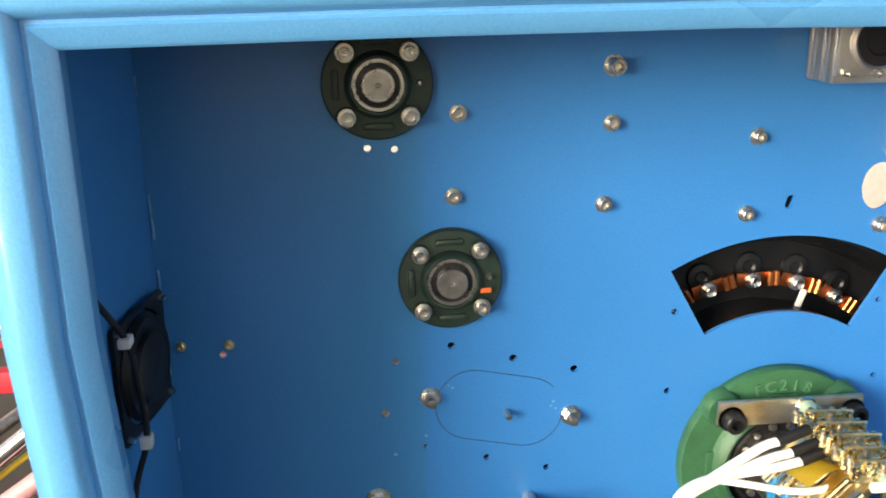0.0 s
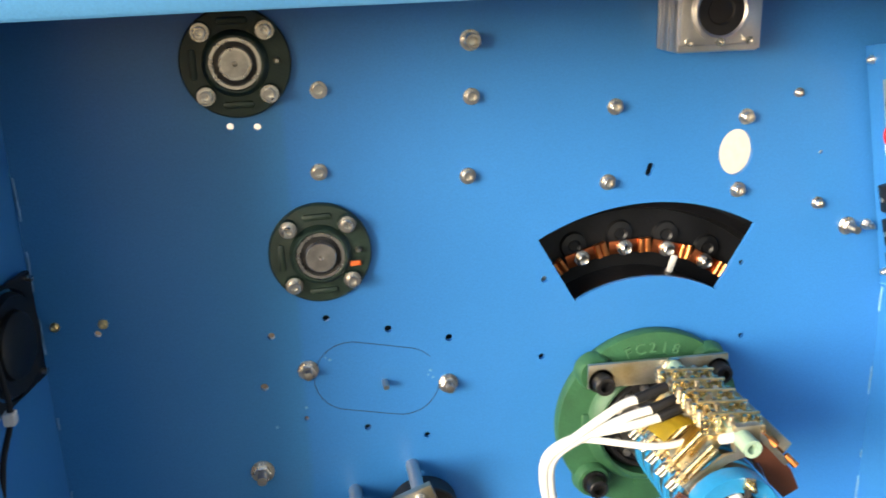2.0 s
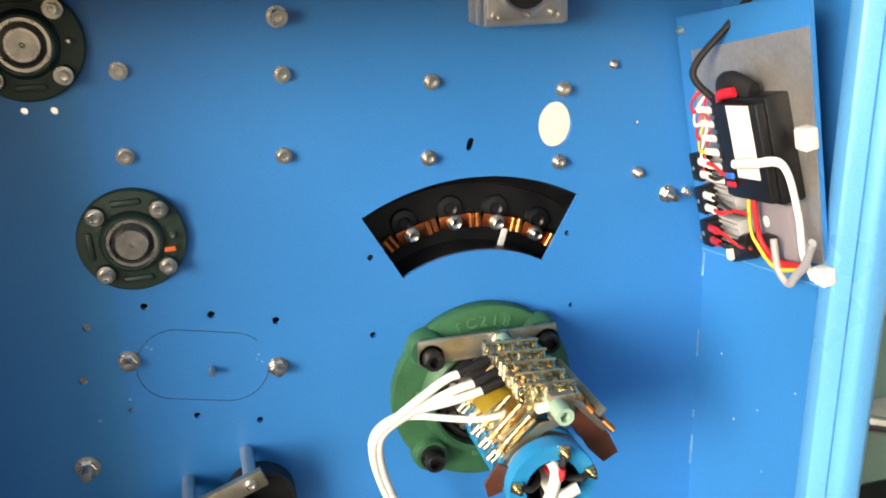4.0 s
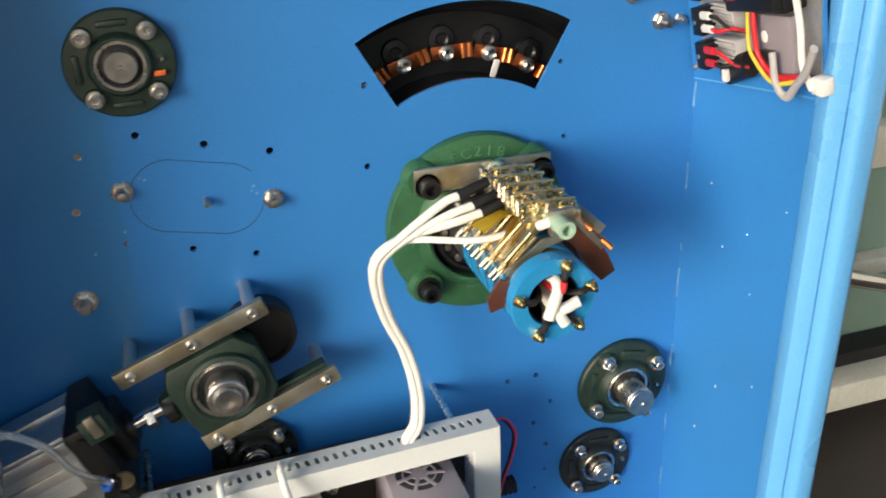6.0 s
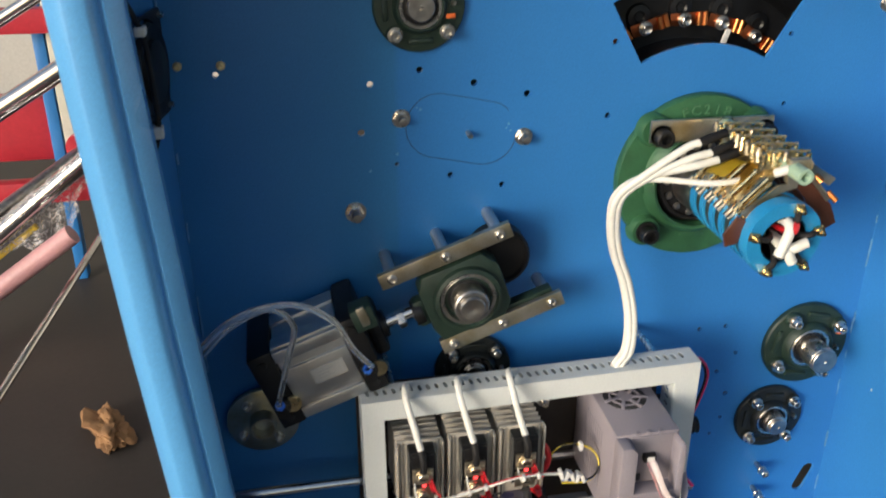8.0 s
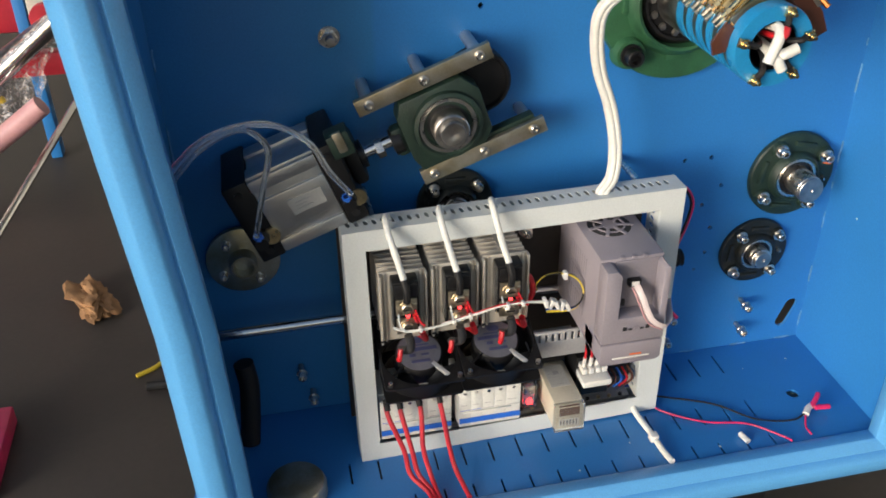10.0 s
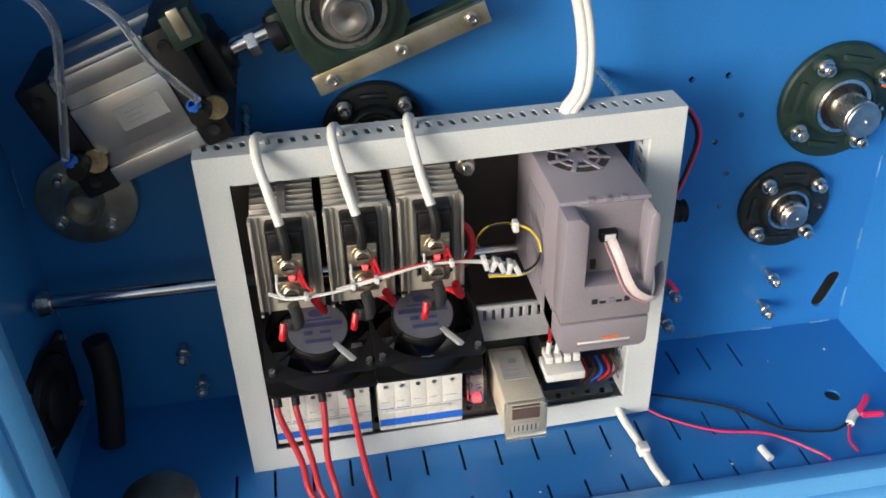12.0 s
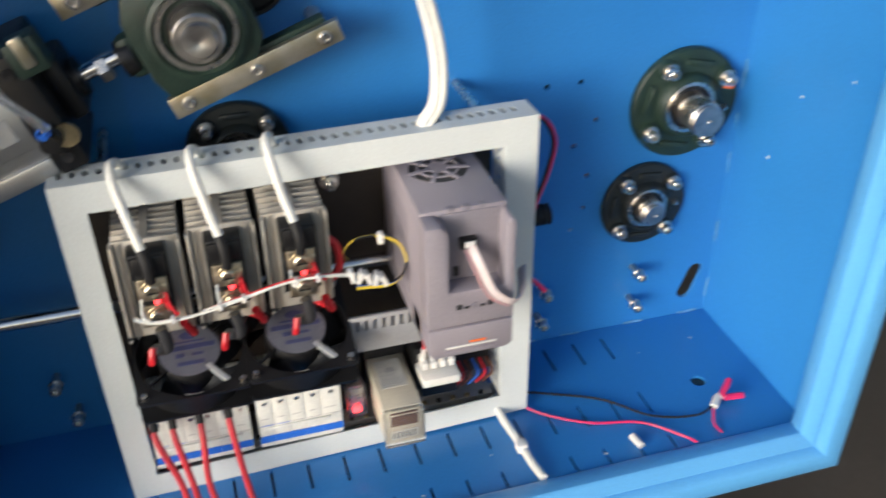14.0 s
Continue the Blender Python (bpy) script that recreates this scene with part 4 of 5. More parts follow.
# heat sinks with solid-state relays
for k in range(3):
    x0 = 0.2655 + 0.0745 * k
    zt = 0.366 + 0.003 * k
    hs = thing("heat_sink", "finned aluminium heat sink with a solid-state relay mounted on it", "heat sink", "row of heat sinks", m=pose(x0 + 0.0355, -0.160, zt, 0, 0, 0))
    part("mounting_face", box((-0.0325, 0, -0.118), (0.0325, 0.005, 0), 0.0008), HEATSINK, hs)
    part("web", box((-0.004, 0.005, -0.118), (0.004, 0.108, -0.001), 0), HEATSINK, hs)
    for q in range(8):
        part("fin", box((-0.0325, 0.015 + 0.0118 * q, -0.118), (0.0325, 0.0172 + 0.0118 * q, -0.001 - 0.0006 * (q % 2)), 0.0004), HEATSINK, hs)
    for sx in (-1, 1):
        part("edge_flange", box((sx * 0.0325 - 0.0015, -0.010, -0.118), (sx * 0.0325 + 0.0015, 0.002, -0.001), 0.0005), HEATSINK, hs)
    for sx in (-1, 1):
        part("face_rib", box((sx * 0.0255 - 0.0012, -0.004, -0.118), (sx * 0.0255 + 0.0012, 0.001, -0.001), 0.0004), HEATSINK, hs)
        # nothing is drilled: a flat dark disc stands for the shaded hole
        part("bore", lathe([(0, 0.0102), (0.0026, 0.0102), (0.0026, 0.0098), (0, 0.0098)], 10, m=pose(sx * 0.0325, 0, -0.112)), DEEP, hs)
    ssr = thing("solid_state_relay", "black solid-state relay with nickel terminals and red light", "relay", "row of relays", m=pose(x0 + 0.0365, -0.160, zt - 0.038))
    part("body", box((-0.0185, -0.024, -0.045), (0.0185, 0, 0.034), 0.002), BLACK, ssr)
    part("terminal_shroud", box((-0.0165, -0.028, 0.012), (0.0165, -0.022, 0.032), 0.002), BLACK, ssr)
    for z in (-0.006, -0.038):
        part("terminal", box((-0.0150, -0.0275, z - 0.013), (0.0150, -0.024, z + 0.013), 0.001), NICKEL, ssr, "nickel terminal")
        part("terminal_screw", lathe([(0, 0.0275), (0.0112, 0.0275), (0.0112, 0.0300), (0.0085, 0.0302), (0.0082, 0.0335), (0.0070, 0.0345), (0.0022, 0.0345), (0, 0.0330)], 14, m=pose(0, 0, z)), NICKEL, ssr)
        part("screw_slot", box((-0.006, -0.0349, z - 0.0009), (0.006, -0.0340, z + 0.0009), 0, m=pose(0, 0, 0, 0, 0, 0)), BLACKSTEEL, ssr)
        part("washer_tab", box((0.0085, -0.0300, z - 0.010), (0.0145, -0.0272, z + 0.006), 0.001), NICKEL, ssr)
    part("indicator", lathe([(0, 0.024), (0.0034, 0.024), (0.0028, 0.0262), (0, 0.0268)], 12, m=pose(0.002, 0, -0.0225)), LED, ssr, "glowing red light")
    part("cover_edge", box((-0.0195, -0.026, -0.044), (-0.0180, 0, 0.032), 0.0004), CLEAR, ssr, "clear cover edge")
    part("ring_lug", tube([(0, -0.033, -0.050), (0.003, -0.034, -0.064), (0.002, -0.028, -0.080), (-0.010, -0.016, -0.088)], 0.0062, 12, 6), GREYSLEEVE, ssr, "dark grey sleeve")
    part("red_boot", tube([(0.015, -0.026, -0.034), (0.013, -0.031, -0.026), (0.010, -0.032, -0.016)], 0.0032, 8, 4), REDW, ssr, "red wire boot")
    part("red_boot", tube([(-0.012, -0.034, -0.072), (-0.014, -0.038, -0.082), (-0.015, -0.036, -0.090)], 0.0038, 10, 4), REDW, ssr, "red wire boot")
    xw = x0 + 0.0365
    wire = thing("relay_cable", "white silicone cable looping over the frame into a relay", "cable", "relay cables")
    part("cable", tube([(xw - 0.010, -0.12, 0.425 + 0.003 * k), (xw - 0.014, -0.128, 0.437 + 0.0035 * k), (xw - 0.018, -0.146, 0.441 + 0.0035 * k), (xw - 0.017, -0.162, 0.428 + 0.0035 * k), (xw - 0.010, -0.178, 0.400), (xw - 0.002, -0.188, zt + 0.000)], 0.0048, 12, 7), CABLE, wire)
    part("sleeve", tube([(xw - 0.003, -0.187, zt + 0.003), (xw, -0.193, zt - 0.014), (xw, -0.191, zt - 0.032)], 0.0054, 10, 4), RUBBER, wire, "black shrink sleeve")
    red = thing("heater_cable", "thick red cable bent behind a relay", "cable", "red power cables")
    part("cable", tube([(xw + 0.022, -0.178, 0.270), (xw + 0.030, -0.165, 0.245), (xw + 0.026, -0.14, 0.235), (xw + 0.005, -0.13, 0.240), (xw - 0.03, -0.14, 0.250)], 0.0045, 10, 6), REDW, red)
loop = thing("red_cable_loop", "thick red cable curling out beside the heat sinks", "cable")
part("cable", tube([(0.476, -0.145, 0.330), (0.492, -0.15, 0.318), (0.495, -0.155, 0.295), (0.482, -0.155, 0.275), (0.460, -0.15, 0.262)], 0.0045, 10, 6), REDW, loop)

# low-voltage loom
loom = thing("control_loom", "thin white and red control wires tied along the relays", "wiring", m=pose(0.002, 0.008, -0.004))
lp = [(0.278, -0.212, 0.305), (0.300, -0.216, 0.300), (0.345, -0.218, 0.304), (0.390, -0.218, 0.313), (0.430, -0.218, 0.322), (0.465, -0.216, 0.322), (0.500, -0.208, 0.312), (0.530, -0.200, 0.298)]
for k, mt in enumerate((CABLE, CABLE, CABLE, REDW)):
    part("wire", tube([(x, y + 0.0016 * (k % 2), z + 0.0016 * (k // 2) + 0.001 * math.sin(5 * i + k)) for i, (x, y, z) in enumerate(lp[(0 if k < 2 else 2):])], 0.0013, 7, 6), mt, loom)
for k in range(3):
    xw = 0.2655 + 0.0745 * k
    part("wire", tube([(xw + 0.022, -0.198, 0.318 + 0.003 * k), (xw + 0.022, -0.212, 0.308 + 0.004 * k), (xw + 0.028, -0.216, 0.302 + 0.006 * k)], 0.0014, 7, 5), CABLE, loom)
    part("wire", tube([(xw + 0.046, -0.198, 0.322 + 0.003 * k), (xw + 0.050, -0.212, 0.312 + 0.004 * k), (xw + 0.056, -0.216, 0.306 + 0.006 * k)], 0.0016, 7, 5), REDW, loom)
for i, u in enumerate((0.315, 0.362, 0.386, 0.44, 0.462)):
    z = float(np.interp(u, [p[0] for p in lp], [p[2] for p in lp]))
    part("cable_tie", box((u - 0.0022, -0.2215, z - 0.0030), (u + 0.0022, -0.2135, z + 0.0040), 0.0008), PAPER, loom, "white cable tie")
rng = random.Random(8)
for k in range(5):
    part("cable_tie", box((-0.0028, -0.006, -0.007), (0.0028, 0.006, 0.007), 0.001, m=pose(0.498 + 0.0085 * k, -0.2085 + 0.001 * k, 0.312 - 0.0034 * k, 0, rng.uniform(-30, 30), 0)), PAPER, loom, "white cable tie")
coil = thing("wire_coil", "small coil of thin yellow, blue and black wires", "wiring", m=pose(0.006, 0.006, -0.016))
for k, mt in enumerate((YELLOW, YELLOW, BLUEP, RUBBER)):
    part("wire", tube([(0.500, -0.198 + 0.002 * k, 0.300), (0.540, -0.199, 0.300 + 0.001 * k), (0.557, -0.19, 0.318), (0.550, -0.18 + 0.002 * k, 0.338), (0.528, -0.172, 0.346), (0.505, -0.165, 0.340), (0.494, -0.16, 0.322), (0.500, -0.15, 0.306)], 0.0013, 7, 6), mt, coil)
part("cable_tie", box((0.530, -0.179, 0.338), (0.536, -0.169, 0.350), 0.001), PAPER, coil)


# axial fans
def axial_fan(name, label, m, s=0.119, t=0.038, group="", labelled=True):
    """A square fan with a round duct, hub, blades and wire struts; it faces local -y."""
    fan = thing(name, label, "fan", group, m=m)
    h = s / 2
    for y0 in (-t, -0.004):
        plate = sheet("flange", rounded(0, 0, s, s, 0.006), [ring_pts(0, 0, h * 0.955, n=40)], 0.004)
        plate.transform(pose(0, y0 + 0.002, 0, 90, 0, 0))
        part("flange", plate, BLACK, fan)
    part("duct", lathe([(h * 0.985, 0), (h * 0.955, t / 2), (h * 0.985, t), (h * 1.0, t), (h * 0.985, t / 2), (h * 1.0, 0)], 48), BLACK, fan)
    hub = part("hub", lathe([(0, 0.006), (h * 0.60, 0.006), (h * 0.60, t - 0.004), (h * 0.57, t - 0.001), (0, t - 0.001)], 36), BLACK, fan)
    if labelled:
        part("hub_label", lathe([(0, t - 0.0005), (h * 0.51, t - 0.0005), (h * 0.55, t - 0.0005), (h * 0.55, t + 0.0002), (0, t + 0.0002)], 36), FANLABEL, hub, "round silver label darkened for shade, with blue print")
        for k, (x0, x1, z0, z1, mt) in enumerate(((-0.46, 0.46, 0.02, 0.12, BLUELABEL), (-0.28, 0.28, 0.17, 0.21, BLUELABEL), (-0.26, -0.10, -0.14, -0.05, BLUELABEL), (0.04, 0.24, -0.13, -0.07, BLUELABEL),
                                                   (-0.24, 0.24, -0.32, -0.24, BLUELABEL))):
            part("print_bar", box((h * x0, -t - 0.0007, h * z0), (h * x1, -t - 0.0001, h * z1), 0), mt, hub)
        part("emblem", lathe([(0, t), (h * 0.16, t), (h * 0.16, t + 0.0007), (0, t + 0.0007)], 20, m=pose(0, 0, h * 0.33) @ Matrix.Diagonal((1, 1, 0.55, 1))), BLUELABEL, hub)
    else:
        part("motor_cover", lathe([(h * 0.90, t), (h * 0.84, t + 0.007), (h * 0.60, t + 0.004), (h * 0.57, t + 0.010), (h * 0.52, t + 0.012), (0, t + 0.012)], 40), BLACK, fan)
    for k in range(5):
        a = 72 * k
        blade = bmesh.new()
        vs = []
        for i in range(4):
            r = h * (0.5 + 0.43 * i / 3)
            da = 9 * i
            vs.append([blade.verts.new((r * math.cos(radians(w + da)), y, r * math.sin(radians(w + da)))) for w, y in ((-18, -0.010), (0, -0.018), (20, -t + 0.008))])
        for i in range(3):
            for q in range(2):
                blade.faces.new((vs[i][q], vs[i][q + 1], vs[i + 1][q + 1], vs[i + 1][q]))
        blade.transform(pose(0, 0, 0, 0, a, 0))
        part("blade", blade, BLACK, fan)
    for k in range(4):
        a = radians(38 + 90 * k)
        bright = labelled and k == 3
        part("strut", box((h * 0.46, -t - (0.001 if bright else 0), -0.0030 if bright else -0.0014), (h * 0.99, -t + 0.004, 0.0030 if bright else 0.0014), 0.0006, m=pose(0, 0, 0, 0, -math.degrees(a), 0)), GREYSTRUT if bright else BLACK, fan, "pale grey strut" if bright else "")
    for sx in (-1, 1):
        for sz in (-1, 1):
            part("corner_screw", lathe([(0, 0), (0.0036, 0), (0.0036, 0.006), (0.002, 0.006), (0, 0.005)], 12, m=pose(sx * (h - 0.008), -t, sz * (h - 0.008))), STEEL, fan)
    return fan


for k in range(2):
    axial_fan("cooling_fan", "black cooling fan with round label under the heat sinks", pose(0.3230 + 0.1165 * k, -0.142 - 0.006 * k, 0.178 + 0.008 * k, -72, 0, 0), group="pair of cooling fans")

# circuit breakers
for k, (x0, z0, n) in enumerate(((0.260, 0.022, 6), (0.386, 0.031, 5))):
    br = thing("circuit_breaker", "white modular circuit breakers with blue stripes in a row", "circuit breaker", "circuit breakers", m=pose(x0 + 0.001 - 0.004 * k, -0.066 - 0.018 * k, z0 + 0.012 + 0.008 * k) @ Matrix.Diagonal((1.06, 1, 1, 1)))
    for q in range(n):
        w = 0.0176 if k == 0 or q < 4 else 0.022
        xa = 0.0178 * q
        tag = [("module", box((xa, -0.060, 0), (xa + w, 0, 0.084), 0.0012)), ("raised_front", box((xa, -0.078, 0.006), (xa + w + 0.0001, -0.058, 0.080), 0.0005))]
        module, front = [part(nm, bm, CREAM, br) for nm, bm in tag]
        part("stripe", box((xa, -0.0788, 0.013), (xa + w, -0.0778, 0.023), 0), BLUEP, front, "blue stripe")
        part("print_bar", box((xa + 0.003, -0.0783, 0.049), (xa + w - 0.006, -0.0779, 0.0498), 0), DUCT, front)
        part("print_bar", box((xa + 0.002, -0.0783, 0.0385), (xa + w - 0.001, -0.0779, 0.0395), 0), BLUEP if q < 2 else DUCT, front)
        part("terminal_hole", box((xa + 0.004, -0.0705, 0.0), (xa + w - 0.004, -0.0595, 0.005), 0), BROWN, module)
        part("clamp_screw", lathe([(0, 0.078), (0.0028, 0.078), (0.0028, 0.0786), (0, 0.0782)], 10, m=pose(xa + w / 2, 0, 0.073)), STEEL, front)
    part("toggle", box((0.006, -0.081, 0.033), (0.0178 * n - 0.010, -0.077, 0.037), 0.001), CREAM, br, "toggle bar")
tr = thing("terminal_rail", "slotted rail with screw heads under the breakers", "rail")
part("rail", box((0.256, -0.118, 0.018), (0.690, -0.062, 0.028), 0.001), GALV, tr)
for k in range(22):
    part("screw", lathe([(0, 0), (0.0035, 0), (0.0035, 0.003), (0, 0.003)], 8, m=Matrix.Translation((0.265 + 0.0195 * k, -0.114, 0.028)) @ pose(0, 0, 0, -90, 0, 0)), BRASS if k % 3 else BLACKSTEEL, tr)

# small relay, time relay, contactor, terminals, slotted duct
ry = thing("plug_relay", "small clear-cased plug-in relay in a black socket", "relay", m=pose(0.503, -0.078, 0.048))
part("socket", box((-0.014, -0.034, -0.004), (0.014, 0, 0.078), 0.002), BLACK, ry)
part("case", box((-0.0115, -0.070, 0.014), (0.0115, -0.034, 0.060), 0.001), CLEAR, ry, "clear case")
part("armature", box((-0.008, -0.062, 0.018), (0.008, -0.036, 0.054), 0.001), STEEL, ry)
part("lamp", box((-0.005, -0.0695, 0.020), (0.005, -0.062, 0.028), 0.001), LED, ry, "glowing red lamp")
tm = thing("time_relay", "beige plug-in time relay with a clear front cover", "relay", m=pose(0.5480, -0.078, 0.062, 0, 0, 0))
part("socket", box((-0.026, -0.024, -0.012), (0.026, 0, 0.062), 0.002), BLACK, tm)
case = part("case", box((-0.0235, -0.122, 0.0), (0.0235, -0.024, 0.050), 0.002), BEIGE, tm)
part("side_label", box((-0.016, -0.086, 0.0500), (0.016, -0.034, 0.0505), 0), LABEL, case, "silver label")
for k in range(5):
    part("print_bar", box((-0.013, -0.081 + 0.0085 * k, 0.0506), (0.011 - 0.004 * (k % 3), -0.0802 + 0.0085 * k, 0.0508), 0), DUCT, case)
part("label_emblem", box((-0.004, -0.058, 0.0506), (0.006, -0.049, 0.0508), 0), DUCT, case)
part("front_panel", box((-0.021, -0.126, 0.003), (0.021, -0.121, 0.047), 0.001), BEIGE, tm)
part("display", box((-0.016, -0.1275, 0.028), (0.016, -0.1255, 0.043), 0.0005), BROWN, tm, "dark red display window")
part("thumb_wheels", box((-0.016, -0.1275, 0.008), (0.016, -0.1255, 0.021), 0.0005), CREAM, tm)
for k in range(6):
    part("print_bar", box((-0.014 + 0.005 * k, -0.1280, 0.010), (-0.0125 + 0.005 * k, -0.1276, 0.019), 0), INK, tm)
part("front_cover", box((-0.0245, -0.134, -0.002), (0.0245, -0.122, 0.050), 0.002), CLEAR, tm, "clear plastic cover")
ct = thing("contactor", "small black and white contactor with wired terminals", "contactor", m=pose(0.603, -0.086, 0.078))
part("base", box((-0.023, -0.055, 0), (0.023, 0, 0.066), 0.002), BLACK, ct)
part("front", box((-0.023, -0.080, 0.010), (0.023, -0.055, 0.042), 0.002), BLACK, ct)
part("cover", box((-0.0235, -0.092, 0.034), (0.0235, -0.055, 0.046), 0.002), PAPER, ct)
for k in range(4):
    part("marker", box((-0.0205 + 0.011 * k, -0.078, 0.050), (-0.0125 + 0.011 * k, -0.056, 0.060), 0.001), PAPER, ct, "white terminal cap")
    part("ferrule", rod((-0.0165 + 0.011 * k, -0.068, 0.058), (-0.0165 + 0.011 * k, -0.072, 0.080), 0.0032, 8), PAPER, ct)
    part("wire", tube([(-0.0165 + 0.011 * k, -0.072, 0.078), (-0.018 + 0.010 * k, -0.074, 0.098), (-0.026 + 0.010 * k, -0.064, 0.125)], 0.0022, 7, 5), REDW, ct)
tb = thing("terminal_block", "black terminal block with red and yellow wires", "terminal block", m=pose(0.662, -0.080, 0.074))
part("base", box((-0.026, -0.040, 0), (0.022, 0, 0.066), 0.002), BLACK, tb)
for k, mt in enumerate((YELLOW, REDW, REDW, BLUEP, REDW)):
    x = -0.022 + 0.0095 * k
    part("ferrule", rod((x, -0.045, 0.062), (x, -0.048, 0.080), 0.0028, 8), PAPER, tb)
    part("wire", tube([(x, -0.048, 0.080), (x, -0.050, 0.105), (x - 0.005, -0.040, 0.125)], 0.002, 7, 5), mt, tb)
    part("lower_wire", tube([(x, -0.040, 0.020), (x + 0.002, -0.060, 0.012), (x - 0.010, -0.058, -0.004)], 0.002, 7, 5), (REDW, BROWN, BLUEP)[k % 3], tb)
du = thing("cable_duct", "grey slotted plastic cable duct", "cable duct", m=pose(0.541, -0.094, 0.173))
part("front_wall", box((-0.042, -0.068, 0), (0.042, -0.065, 0.030), 0.0005), DUCT, du)
for k in range(8):
    part("finger", box((-0.041 + 0.0104 * k, -0.068, 0.030), (-0.0345 + 0.0104 * k, -0.0655, 0.044), 0.0005), DUCT, du)
part("floor", box((-0.042, -0.066, 0), (0.042, 0, 0.002), 0), DUCT, du)
part("top_lip", box((-0.042, -0.0685, 0.044), (0.042, -0.0640, 0.049), 0.0008), DUCT, du)

# frequency inverter
iv = thing("frequency_inverter", "grey-violet plastic frequency inverter with a deep front recess", "inverter", m=pose(0.6135, -0.062, 0.226))
part("rear_case", box((-0.047, -0.166, 0.0), (0.047, 0, 0.160), 0.003), GREYVIO, iv)
part("recess_floor", box((-0.025, -0.1675, 0.070), (0.038, -0.160, 0.1555), 0.001), GREYVIO2, iv)
chin = part("front_bezel", prism([(-0.047, 0.034), (0.047, 0.034), (0.047, 0.150), (0.042, 0.156), (0.037, 0.150), (0.037, 0.076), (-0.024, 0.076), (-0.024, 0.147), (-0.032, 0.156), (-0.047, 0.156)], -0.193, -0.162, bevel=0.0015), GREYVIO, iv)
part("lower_cover", prism([(-0.047, 0.000), (-0.041, -0.006), (0.041, -0.006), (0.047, 0.000), (0.047, 0.032), (-0.047, 0.032)], -0.194, -0.130, bevel=0.003), GREYVIO, iv)
for k in range(2):
    part("moulded_line", box((-0.028, -0.1952, 0.001 + 0.005 * k), (0.028, -0.1938, 0.003 + 0.005 * k), 0.0003), PAPER if k else GREYVIO, iv)
for k in range(5):
    part("print_bar", box((-0.016 + 0.0085 * k, -0.1942, 0.055), (-0.0105 + 0.0085 * k, -0.1928, 0.0572 if k % 2 else 0.0605), 0), GREYVIO2 if k == 2 else INK, chin, "dark printed mark")
part("warning_mark", box((-0.002, -0.1948, 0.010), (0.016, -0.1938, 0.0125), 0), ORANGE, iv, "small orange printed mark")
# uncut notches: darker blocks stand for the shade in them
for k in range(3):
    part("clip_notch", box((-0.018 + 0.017 * k, -0.1665, 0.156), (-0.011 + 0.017 * k, -0.160, 0.1606), 0.0005), GREYVIO2, iv)
for k in range(2):
    part("latch", box((-0.012 + 0.026 * k, -0.1690, 0.080), (-0.006 + 0.026 * k, -0.1670, 0.092), 0.001), INK, iv)
# vents are not cut; darker strips stand for their shade
for q in range(3):
    for k in range(8):
        part("vent_slot", box((-0.0475, -0.116 + 0.0085 * k, 0.030 + 0.036 * q), (-0.0467, -0.1135 + 0.0085 * k, 0.058 + 0.036 * q), 0), GREYVIO2, iv)
grille = Matrix.Translation((-0.002, -0.078, 0.160)) @ pose(0, 0, 0, -90, 0, 0)
# flat black disc on the closed top stands for the dark inside
part("fan_opening_shade", lathe([(0, 0.0004), (0.032, 0.0004), (0.032, 0.0), (0, 0.0)], 32, m=grille), INK, iv)
part("fan_hub", lathe([(0, 0.0005), (0.012, 0.0005), (0.012, 0.002), (0, 0.002)], 24, m=grille), GREYVIO, iv)
for k in range(7):
    a = 2 * math.pi * k / 7
    part("fan_rib", box((0.010, -0.0022, -0.0026), (0.034, -0.0005, 0.0026), 0.0004, m=grille @ pose(0, 0, 0, 0, 360 * k / 7, 0) @ pose(0, 0, 0, 0, 12, 0)), GREYVIO, iv)
part("guard_ring", lathe([(0.021, 0.0006), (0.021, 0.002), (0.0235, 0.002), (0.0235, 0.0006)], 32, m=grille), GREYVIO, iv)
for sx in (-1, 1):
    part("ear", box((sx * 0.040 - 0.006, -0.006, 0.158), (sx * 0.040 + 0.006, -0.002, 0.174), 0.001), GALV, iv)
part("plug", box((-0.006, -0.176, 0.116), (0.012, -0.166, 0.127), 0.001), BLACK, iv)
part("plug_face", box((-0.002, -0.1775, 0.118), (0.009, -0.1755, 0.125), 0.0005), PAPER, iv)
rib = thing("ribbon_cable", "flat pale ribbon cable drooping from the inverter", "cable")
part("ribbon", tube([(0.617, -0.239, 0.344), (0.620, -0.252, 0.334), (0.634, -0.262, 0.300), (0.655, -0.262, 0.284), (0.672, -0.245, 0.282), (0.690, -0.20, 0.280)], 0.0068, 10, 7, squash=0.3), RIBBON, rib)
part("red_edge", tube([(0.6115, -0.240, 0.343), (0.6145, -0.2535, 0.333), (0.6285, -0.264, 0.2985), (0.651, -0.2645, 0.2815)], 0.0013, 6, 7), PINKTUBE, rib, "red edge wire")

